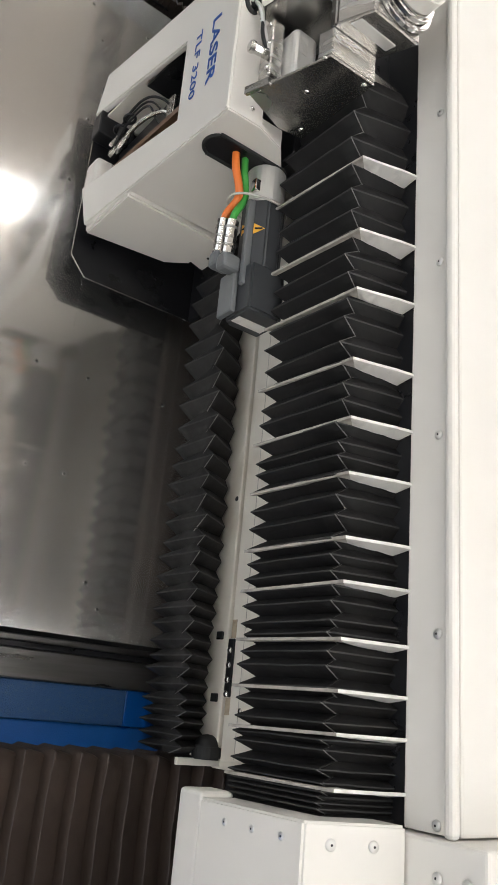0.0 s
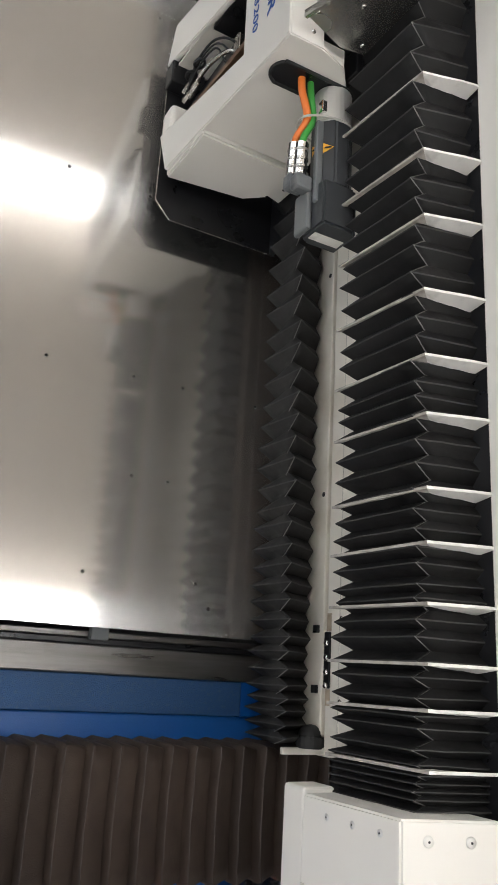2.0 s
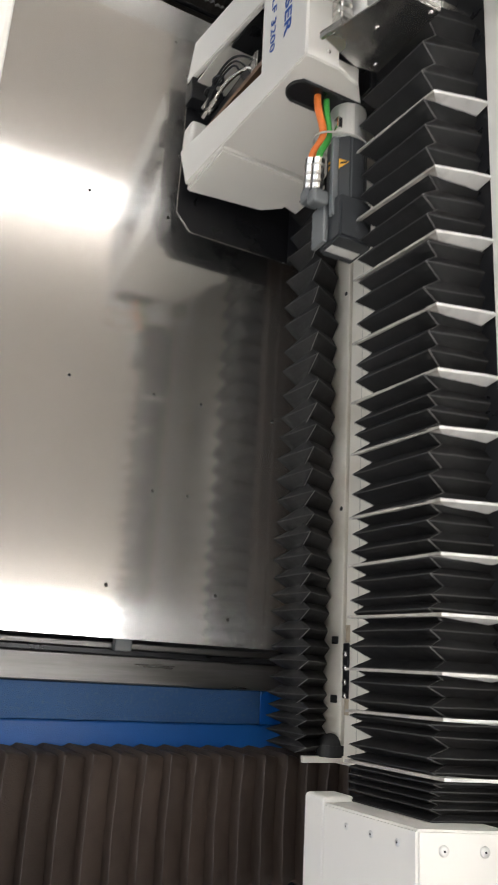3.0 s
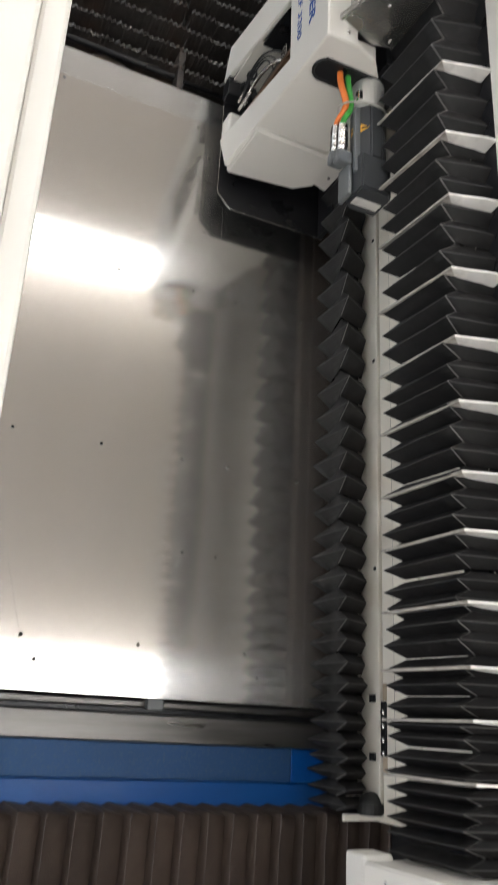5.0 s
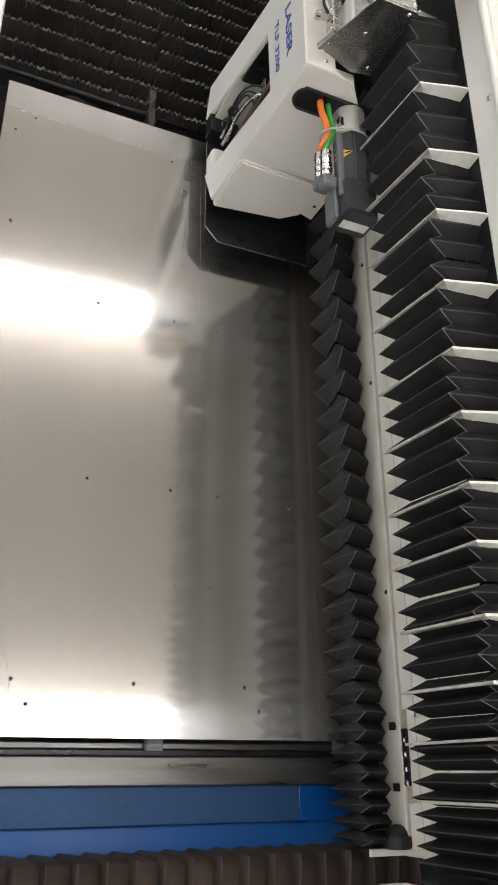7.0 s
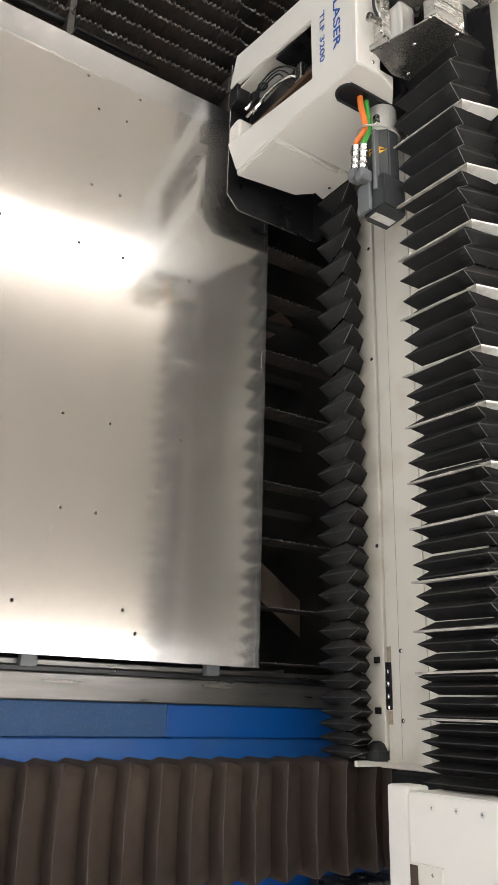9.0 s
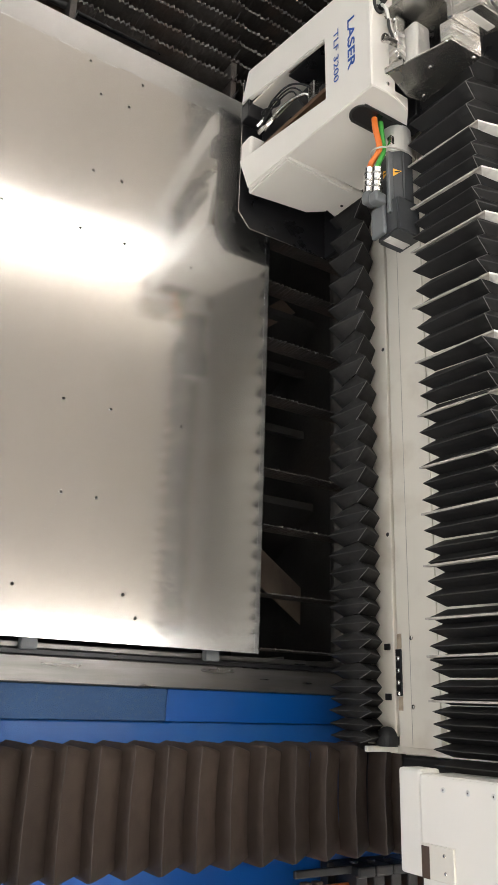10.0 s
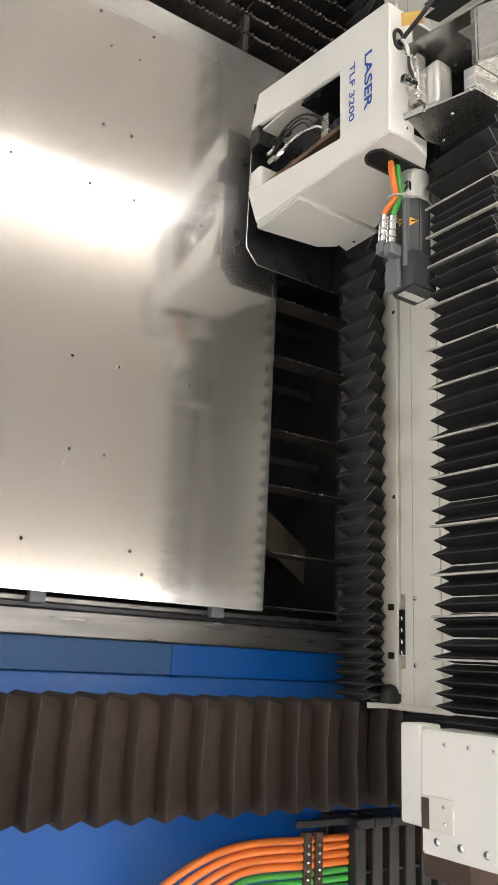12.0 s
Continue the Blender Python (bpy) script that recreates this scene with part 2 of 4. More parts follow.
def prism(outline, place, depth, bm=None, bevel=0.0):
    """Extrudes a closed outline of 2D points: place(a, b, d) gives the world point at depth d."""
    bm = bm or bmesh.new()
    lo = [bm.verts.new(place(a, b, 0.0)) for a, b in outline]
    hi = [bm.verts.new(place(a, b, depth)) for a, b in outline]
    fs = [bm.faces.new(lo[::-1]), bm.faces.new(hi)]
    for i in range(len(lo)):
        j = (i + 1) % len(lo)
        fs.append(bm.faces.new((lo[i], lo[j], hi[j], hi[i])))
    bmesh.ops.recalc_face_normals(bm, faces=fs)
    if bevel:
        bmesh.ops.bevel(bm, geom=list({e for f in fs for e in f.edges}), offset=bevel, segments=2, affect="EDGES", clamp_overlap=True)
    return bm


def dome(at, normal, r, h, bm=None, sides=14):
    bm = bm or bmesh.new()
    m = Matrix.Translation(at) @ Vector(normal).to_track_quat("Z", "Y").to_matrix().to_4x4() @ Matrix.Diagonal((r, r, h, 1))
    rings = []
    for k in range(4):
        a = k / 4 * math.pi / 2
        rings.append([bm.verts.new(m @ Vector((math.cos(a) * math.cos(2 * math.pi * j / sides), math.cos(a) * math.sin(2 * math.pi * j / sides), math.sin(a)))) for j in range(sides)])
    top = bm.verts.new(m @ Vector((0, 0, 1)))
    for a, b in zip(rings, rings[1:]):
        for j in range(sides):
            bm.faces.new((a[j], a[(j + 1) % sides], b[(j + 1) % sides], b[j])).smooth = True
    for j in range(sides):
        bm.faces.new((rings[-1][j], rings[-1][(j + 1) % sides], top)).smooth = True
    return bm


def rivet(at, normal, r, parent):
    ob = part("rivet", dome(at, normal, r, r * 0.45), CAST, parent)
    n = Vector(normal).normalized()
    part("rivet_core", dome(Vector(at) + n * r * 0.42, n, r * 0.24, r * 0.06, sides=8), BLACK_STEEL, ob)
    return ob


MOVING = []      # (object, rows) keyed at the end

# the cover and end cover were laid out on the beam's face; they stand prouder of it by this much
PROUD = Matrix.Translation((-1.0, -0.08, 1.5)) @ Matrix.Diagonal((0.95, 0.95, 0.95, 1)) @ Matrix.Translation((1.0, 0.08, -1.5))


def proud(bm):
    bm.transform(PROUD)
    return bm


# ---- the hall ----
def hall():
    x0, x1, y0, y1, zf = XW - 0.2, 9.0, -9.0, 9.5, -0.95
    tagged(part("floor", block((x0, y0, zf - 0.15), (x1, y1, zf)), CONCRETE), "worn grey concrete floor of the hall", "floor", kind="structure")
    for n, lo, hi in (("wall_north", (x0, y1, zf), (x1, y1 + 0.2, CEILING + 0.3)), ("wall_south", (x0, y0 - 0.2, zf), (x1, y0, CEILING + 0.3)),
                      ("wall_west_lower", (XW - 0.2, y0, zf), (XW, y1, -0.1)), ("wall_west_upper", (XW - 0.2, y0, 3.1), (XW, y1, CEILING + 0.3)),
                      ("wall_west_a", (XW - 0.2, y0, -0.1), (XW, -4.5, 3.1)), ("wall_west_b", (XW - 0.2, 5.5, -0.1), (XW, y1, 3.1)),
                      ("wall_east", (x1, y0 - 0.2, zf), (x1 + 0.2, y1 + 0.2, CEILING + 0.3))):
        tagged(part(n, block(lo, hi), HALL), "plain pale painted wall of the hall", "wall", kind="structure")
    tagged(part("ceiling", block((x0, y0, CEILING + 0.3), (x1, y1, CEILING + 0.4)), DECK), "pale ceiling deck above the machine", "ceiling", kind="structure")
    # unseen windows and an area lamp, added to brighten faces towards -x
    w = tagged(new("window_1"), "unseen row of hall windows added behind the camera for side light", "window", kind="structure")
    for y in (-4.5, -2.5, -0.5, 1.5, 3.5, 5.44):
        part("mullion", block((XW - 0.12, y, -0.1), (XW - 0.06, y + 0.06, 3.1), 0.004), WHITE, w)
    for z in (-0.1, 3.04):
        part("window_frame", block((XW - 0.12, -4.5, z), (XW - 0.06, 5.5, z + 0.06), 0.004), WHITE, w)
    day = bpy.data.lights.new("added_daylight", "AREA")
    day.shape, day.size, day.size_y, day.energy, day.color = "RECTANGLE", 3.0, 9.8, DAYLIGHT, (0.95, 0.98, 1.0)
    lamp = new("added_daylight", day)
    lamp.matrix_world = Matrix.Translation((XW - 0.04, 0.5, 1.5)) @ Matrix.Rotation(radians(-90), 4, "Y")
    for y in LAMP_ROWS:
        for x in (-4.4, -1.36, 1.68, 4.72):
            lamp = thing("strip_light", "long white strip light hanging under the ceiling", "lamp", "strip lights of the hall", at=(x, y, CEILING))
            part("housing", block((-1.52, -0.05, 0.055), (1.52, 0.05, 0.11), 0.006), WHITE, lamp)
            part("diffuser", block((-1.515, -0.13, -0.005), (1.515, 0.13, 0.054), 0.02), TUBE, lamp)
            for sx in (-1.1, 1.1):
                part("hanger", rod((sx, 0, 0.105), (sx, 0, 0.3), 0.006), SATIN, lamp)


# ---- bed, tray and slats ----
def saw_slat(length, pitch, height, tooth, thick, seed, rough=0.002, bright=0.1):
    rnd = random.Random(seed)
    bm = bmesh.new()
    n = int(length / pitch)
    top, bot = [], []
    for i in range(n):
        x = i * pitch
        wob = rnd.uniform(-0.0015, 0.0015)
        tip = rnd.uniform(-rough, 0.0)
        top += [(x + rnd.uniform(-0.001, 0.001), -tooth + wob), (x + pitch * 0.42, tip), (x + pitch * 0.58, tip - rnd.uniform(0, 0.001))]
    top.append((n * pitch, -tooth))
    for s in (0, 1):
        y = (s - 0.5) * thick
        t = [bm.verts.new((x, y + rnd.uniform(-0.0012, 0.0012), z)) for x, z in top]
        b = [bm.verts.new((x, y, -height)) for x, z in top]
        for i in range(len(t) - 1):
            f = bm.faces.new((t[i], t[i + 1], b[i + 1], b[i]) if s else (t[i], b[i], b[i + 1], t[i + 1]))
        if s == 0:
            t0 = t
        else:
            for i in range(len(t) - 1):
                bm.faces.new((t0[i], t0[i + 1], t[i + 1], t[i])).material_index = 1 if (i % 3 == 1 and rnd.random() < 0.8) or rnd.random() < bright else 0
    me = bpy.data.meshes.new("slat")
    bm.to_mesh(me)
    bm.free()
    me.materials.append(SLAT)
    me.materials.append(SLAG)
    return me


def bed():
    x0, x1 = -2.4, 2.6
    grate = thing("support_grate", "sooty grate of toothed steel slats crusted with slag", "grate")
    long_mesh = [saw_slat(x1 - x0, 0.0135, 0.07, 0.009, 0.0022, k) for k in range(3)]
    ys = [0.013, 0.14, 0.304, 0.447, 0.644, 0.805, 0.973, 1.12, 1.28, 1.43]
    for i, y in enumerate(ys):
        share("slat", long_mesh[i % 3], grate, pose(x0, y, -0.0035))
    crust = [saw_slat(1.9, 0.0145, 0.10, 0.010, 0.009, 10 + k, 0.008, 0.45) for k in range(3)]
    y, k = 1.575, 0
    rnd = random.Random(5)
    while y < 2.75:
        for sx in (-2.5, -0.6, 1.3):
            share("slat", crust[k % 3], grate, pose(sx + rnd.uniform(-0.006, 0.006), y + rnd.uniform(-0.004, 0.004), -0.004, rnd.uniform(-3, 3), 0, rnd.uniform(-0.2, 0.2)))
            k += 1
        y += 0.072
    for x in (-0.6, 0.275, 1.3):
        part("cross_bearer", block((x - 0.006, 0.0, -0.28), (x + 0.006, 2.75, -0.075), 0.001), PIT, grate)
    tray = thing("scrap_tray", "dark sooty scrap tray with sloping steel chutes under the grate", "tray")
    part("tray_floor", block((x0, -0.02, -0.62), (x1, 2.8, -0.60)), PIT, tray)
    for y in (0.42, 0.98, 1.55):
        part("chute", prism([(-0.3, -0.58), (-0.02, -0.14), (0.0, -0.14), (-0.28, -0.58)], lambda a, b, d, y=y: (0.02 + d, y + a, b), 0.24), PIT, tray, "sooty sloping chute")
    brace = [(0.0, 0.31), (0.086, 0.276), (0.345, 0.165), (0.322, 0.075), (0.08, 0.182), (0.0, 0.215)]
    part("diagonal_brace", prism(brace, lambda a, b, d: (a, b, -0.11 - a * 0.38 + d), 0.006, bevel=0.001), BRACE, tray, "rusty brown diagonal brace plate")
    part("diagonal_brace", prism([(0.0, 0.90), (0.15, 1.03), (0.20, 1.00), (0.0, 0.84)], lambda a, b, d: (a, b, -0.16 + d), 0.006), RUST_AND_SHADE, tray)
    for y in (0.415, 0.64, 0.832):
        part("tray_ledge", block((0.0, y - 0.012, -0.215), (0.30, y + 0.012, -0.20), 0.002), PIT, tray)
    part("tray_post", block((0.292, 0.02, -0.60), (0.314, 1.52, -0.19), 0.002), PIT, tray)
    part("tray_back", block((x0, 2.78, -0.6), (x1, 2.82, 0.02)), PIT, tray)
    part("tray_front", block((x0, -0.03, -0.6), (x1, -0.018, -0.05)), PIT, tray)
    return grate


def scrap():
    c = thing("scrap_offcut", "bent brown-grey steel offcut lying behind the sheet", "scrap metal")
    rnd = random.Random(12)
    bm = bmesh.new()
    grid = []
    for i in range(9):
        u = i / 8
        row = []
        for j in range(5):
            v = j / 4
            x = -0.845 + 0.225 * u + 0.012 * v
            y = 1.512 + 0.012 * u + (0.045 + 0.025 * math.sin(u * 2.6)) * v + rnd.uniform(-0.004, 0.004)
            row.append(bm.verts.new((x, y, -0.045 + 0.022 * math.sin(u * 5.5 + v * 1.5) - 0.02 * v)))
        grid.append(row)
    for p, q in zip(grid, grid[1:]):
        for j in range(4):
            bm.faces.new((p[j], q[j], q[j + 1], p[j + 1])).smooth = True
    bmesh.ops.solidify(bm, geom=bm.faces[:], thickness=0.003)
    part("offcut", bm, OFFCUT, c)
    part("offcut_flange", block((-0.80, 1.516, -0.075), (-0.64, 1.522, -0.028), 0.001), OFFCUT, c)
    t = thing("tray_pipe", "dark sooty pipe running behind the sheet", "pipe")
    part("pipe", tube([(-1.6, 1.592, -0.05), (-0.58, 1.579, -0.045), (-0.185, 1.587, -0.045), (0.6, 1.59, -0.05)], 0.011), BLACK_STEEL, t)
    for x in (-0.605, -0.128):
        part("pipe_clip", block((x - 0.012, 1.512, -0.16), (x + 0.006, 1.64, -0.012), 0.002), SLAT, t)
        spikes = bmesh.new()
        for k in range(16):
            y = 1.515 + 0.072 * k + rnd.uniform(-0.01, 0.01)
            rod((x, y, -0.02), (x + rnd.uniform(-0.004, 0.004), y + rnd.uniform(-0.005, 0.005), 0.004 + rnd.uniform(0, 0.012)), 0.0035, spikes, sides=5, r2=0.001)
        tagged(part("slag_spikes", spikes, SLAG, t), kind="stuff")


def machine_bed():
    x0, x1 = -2.4, 2.6
    b = thing("machine_bed", "blue painted machine side frame with a worn steel ledge", "machine frame")
    part("steel_ledge", block((x0, -0.083, -0.06), (x1, -0.030, -0.034), 0.003), LEDGE, b, "worn grey steel ledge with dark stains")
    part("black_strip", block((x0, -0.0295, -0.07), (x1, -0.0185, -0.028), 0.002), BLACK_STEEL, b)
    part("upper_panel", block((x0, -0.150, -0.08), (-0.2065, -0.0835, -0.040), 0.002), DUSTY_BLUE, b, "dusty blue painted panel")
    part("upper_panel", block((-0.206, -0.150, -0.08), (x1, -0.0835, -0.0402), 0.002), BLUE, b, "wiped deep blue painted panel")
    part("lower_panel", block((x0, -0.42, -0.09), (x1, -0.1505, -0.047), 0.004), PALE_BLUE, b, "glossy blue painted panel with thin dust")
    part("side_wall", block((x0, -1.0, -0.93), (x1, -0.4205, -0.075), 0.006), BLUE, b, "blue painted lower frame")
    part("foot_plate", block((x0, -1.05, -0.95), (x1, -0.35, -0.931)), BLACK_STEEL, b)
    for x in (-1.355, -0.941, -0.527, -0.113, 0.301, 0.715):
        part("stop_block", block((x - 0.017, -0.022, -0.032), (x + 0.017, 0.006, -0.0125), 0.002), MOTOR_GREY, b, "small grey steel stop block")
    part("seal_strip", block((x0, -0.018, -0.05), (x1, -0.006, -0.036), 0.002), LEDGE, b)


# ---- the sheet ----
HOLES = [(-0.701, 0.502), (-0.520, 0.501), (-0.411, 0.501), (-0.234, 0.499), (-0.503, 0.296), (-0.425, 0.296), (-0.579, 0.099), (-0.346, 0.100),
         (-0.314, 0.054), (-0.408, 1.40), (-0.884, 0.502), (-0.809, 0.099), (-0.778, 0.056), (-0.527, 0.924), (-0.416, 0.923), (-0.236, 0.923),
         (-0.551, 1.40), (-0.898, 1.405), (-0.923, 1.091), (-0.709, 0.927), (-0.515, 1.316), (-0.941, 1.355), (-0.439, 1.315), (-0.512, 1.091), (-0.439, 1.091)]


def metal_sheet():
    from mathutils.geometry import tessellate_polygon
    s = thing("metal_sheet", "brushed aluminium sheet lying on the slats with small pierced holes", "metal sheet")
    w, h, th = 0.98, 1.5, 0.003
    outer = [Vector((-w, 0, 0)), Vector((0, 0, 0)), Vector((0, h, 0)), Vector((-w + 0.008, h, 0)), Vector((-w + 0.008, 1.09, 0)), Vector((-w, 1.09, 0))]
    loops = [outer]
    for x, y in HOLES:
        loops.append([Vector((x + 0.0031 * math.cos(a * math.pi / 5), y + 0.0031 * math.sin(a * math.pi / 5), 0)) for a in range(10)])
    tris = tessellate_polygon(loops)
    flat = [v for l in loops for v in l]
    bm = bmesh.new()
    top = [bm.verts.new(v) for v in flat]
    bot = [bm.verts.new(v - Vector((0, 0, th))) for v in flat]
    for a, b, c in tris:
        n = (flat[b] - flat[a]).cross(flat[c] - flat[a]).z
        o = (a, b, c) if n > 0 else (a, c, b)
        bm.faces.new([top[i] for i in o])
        bm.faces.new([bot[i] for i in o[::-1]])
    k = 0
    for l in loops:
        for i in range(len(l)):
            j = (i + 1) % len(l)
            bm.faces.new((top[k + i], bot[k + i], bot[k + j], top[k + j]))
        k += len(l)
    bmesh.ops.recalc_face_normals(bm, faces=bm.faces[:])
    part("plate", bm, SHEET, s)
    ring = bmesh.new()
    for r0, r1, z0, z1 in ((0.0032, 0.0036, 0.0001, 0.0004), (0.0036, 0.0047, 0.0004, 0.00008)):
        a = [ring.verts.new((r0 * math.cos(q * math.pi / 7), r0 * math.sin(q * math.pi / 7), z0)) for q in range(14)]
        b = [ring.verts.new((r1 * math.cos(q * math.pi / 7), r1 * math.sin(q * math.pi / 7), z1)) for q in range(14)]
        for q in range(14):
            ring.faces.new((a[q], b[q], b[(q + 1) % 14], a[(q + 1) % 14]))
    me = bpy.data.meshes.new("burr")
    ring.to_mesh(me)
    ring.free()
    me.materials.append(SATIN)
    for x, y in HOLES:
        share("burr", me, s, pose(x, y, 0))
    part("rim_strip", block((-0.0125, 0.002, 0.0), (-0.001, h - 0.002, 0.0006), 0.0002), MARGIN, s, "slightly raised grey rim")
    part("far_margin", block((-w + 0.012, 1.4205, 0.00005), (-0.015, h - 0.0015, 0.0003)), MARGIN, s, "bare grey margin")
    lines = [((-0.503, 0.290), (-0.583, 0.048), 0.0007), ((-0.583, 0.048), (-0.640, 0.050), 0.0006), ((-0.86, 0.26), (-0.812, 0.103), 0.0007), ((-0.812, 0.095), (-0.809, 0.06), 0.0007),
             ((-0.470, 1.40), (-0.455, 0.36), 0.0006), ((-0.470, 1.40), (-0.482, 1.416), 0.0006), ((-0.482, 1.416), (-0.938, 1.418), 0.0006),
             ((-0.938, 1.418), (-0.944, 1.41), 0.0006), ((-0.944, 1.41), (-0.936, 1.10), 0.0006)]
    for a, b, wd in lines:
        part("score_line", rod((*a, 0.0), (*b, 0.0), wd * 0.42, sides=6), MARGIN, s)


# ---- gantry ----
def gantry():
    g = thing("gantry", "cream painted gantry beam with a white cover panel on rivets", "gantry")
    MOVING.append((g, [(t, pose(x, 0, 0)) for t, x in GANTRY]))
    part("beam", block((0.002, -0.20, 0.10), (0.22, 2.5, 0.60), 0.006), RAIL, g)
    part("lower_rail", block((-0.022, -0.165, 0.10), (0.0015, 2.5, 0.222), 0.0025), RAIL, g, "cream rail with oily stains")
    part("rail_face", block((-0.016, -0.185, 0.2255), (0.0015, 2.5, 0.345), 0.0015), RAIL, g)
    part("upper_face", block((-0.013, -0.115, 0.3455), (0.0015, 2.5, 0.700), 0.001), RAIL, g)
    for y in (0.742, 0.272, 1.06, 1.55, 2.0):
        part("rail_screw", dome((-0.0225, y, 0.211), (-1, 0, 0), 0.005, 0.002), BLACK_STEEL, g)
    part("rail_groove", block((-0.0166, -0.18, 0.2640), (-0.0158, 2.5, 0.2652), 0.0002), PLATE_EDGE, g)
    part("oil_stain", block((-0.0166, 0.016, 0.226), (-0.0161, 0.048, 0.240), 0.0002), OILY, g, "brown oily smear")
    part("oil_stain", block((-0.0168, -0.112, 0.226), (-0.0161, -0.084, 0.240), 0.0003), OILY, g)
    part("slot_cover", block((-0.0205, -0.083, 0.223), (-0.0162, 0.015, 0.241), 0.004), BLACK_STEEL, g)
    slot = bmesh.new()
    for y in (-0.078, -0.055, -0.030, -0.005):
        dome((-0.0204, y, 0.231), (-1, 0, 0), 0.006, 0.004, slot)
    part("slot_screws", slot, CHROME, g)
    for y in (0.02, -0.085):
        part("rail_clip", block((-0.028, y - 0.007, 0.196), (-0.0225, y + 0.007, 0.212), 0.001), BLACK_STEEL, g)
    for y, z in ((0.037, 0.27), (-0.104, 0.27)):
        part("face_screw", dome((-0.0165, y, z), (-1, 0, 0), 0.005, 0.003), SATIN, g)
    # brown plate added under the beam to darken its underside
    part("bottom_cover", block((-0.0225, -0.165, 0.080), (0.22, 2.5, 0.097), 0.002), RUST_AND_SHADE, g, "dark brown bottom cover")
    # white cover above the bellows
    part("cover_strip", proud(block((-0.052, -0.22, 0.667), (-0.049, 2.5, 0.7325), 0.001)), WHITE, g)
    part("cover_panel", proud(block((-0.064, -0.222, 0.7335), (-0.049, 2.5, 0.748), 0.005)), WHITE, g, "large white cover panel")
    for y in (0.809, 0.535, 0.265, 0.003, -0.211, 1.09, 1.37, 1.65, 1.93, 2.2):
        rivet(PROUD @ Vector((-0.0525, y, 0.716)), (-1, 0, 0), 0.0065, g)
    part("cover_back", proud(block((-0.048, -0.22, 0.66), (0.22, 2.5, 0.7475), 0.004)), WHITE, g)
    # end cover over the foot of the gantry
    part("end_cover", proud(prism([(-0.207, 0.462), (-0.197, 0.652), (-0.075, 0.692), (-0.075, 0.455)], lambda a, b, d: (a, -0.215 - d, b), 0.20, bevel=0.003)), WHITE, g, "white sheet metal end cover with rivets")
    for z in (0.515, 0.566, 0.617):
        rivet(PROUD @ Vector((-0.2055 + 0.0515 * (z - 0.462), -0.236, z)), (-1, 0, 0.05), 0.0055, g)
    rivet(PROUD @ Vector((-0.2025, -0.236, 0.483)), (-1, 0, 0.05), 0.0055, g)
    for u in (-0.165, -0.115):
        rivet(PROUD @ Vector((u, -0.238, 0.652 + (u + 0.197) * 0.33)), (-0.3, 0, 1), 0.0065, g)
    for z in (0.495, 0.545, 0.597):
        part("screw", proud(dome((-0.2065 + 0.0525 * (z - 0.462), -0.392, z), (-1, 0, 0.05), 0.007, 0.004)), SATIN, g)
    part("window_plate", proud(block((-0.2085, -0.375, 0.464), (-0.2035, -0.322, 0.535), 0.001)), CREAM, g, "small steel plate with screws in a cut-out")
    # brown strip paints the shaded left side of a recess that isn't cut
    part("window_edge", proud(block((-0.2095, -0.375, 0.464), (-0.2086, -0.326, 0.482), 0.0004)), RUST_AND_SHADE, g)
    for y, z in ((-0.335, 0.515), (-0.361, 0.517)):
        part("plate_screw", proud(dome((-0.2088, y, z), (-1, 0, 0), 0.003, 0.002)), SATIN, g)
    part("end_lip", proud(block((-0.203, -0.377, 0.405), (-0.15, -0.208, 0.459), 0.006, segments=3)), WHITE, g, "rounded white lip of the end cover")
    part("side_cover", proud(block((-0.072, -0.44, 0.45), (0.22, -0.2225, 0.80), 0.004)), WHITE, g)
    for u in (-0.074,):
        for z in (0.735, 0.775):
            rivet(PROUD @ Vector((u, -0.26, z)), (-1, 0, 0), 0.0065, g)
    part("gantry_foot", block((0.03, -0.40, -0.04), (0.2, -0.205, 0.40), 0.006), BLACK_STEEL, g)
    part("foot_plate", block((-0.03, -0.50, 0.30), (0.2, -0.405, 0.42), 0.004), RUST_AND_SHADE, g)
    # stop bracket with rubber buffer
    part("stop_bracket", block((-0.085, -0.196, 0.192), (0.07, -0.184, 0.20), 0.0015), CREAM, g, "cream steel bracket")
    part("bracket_tongue", block((0.055, -0.24, 0.16), (0.085, -0.184, 0.2), 0.004), CREAM, g)
    bm = rod((-0.03, -0.185, 0.203), (-0.03, -0.162, 0.203), 0.025, bevel=0.003)
    dome((-0.03, -0.163, 0.203), (0, 1, 0), 0.022, 0.018, bm, sides=20)
    part("rubber_buffer", bm, RUBBER, g, "black rubber end stop", smooth=False)


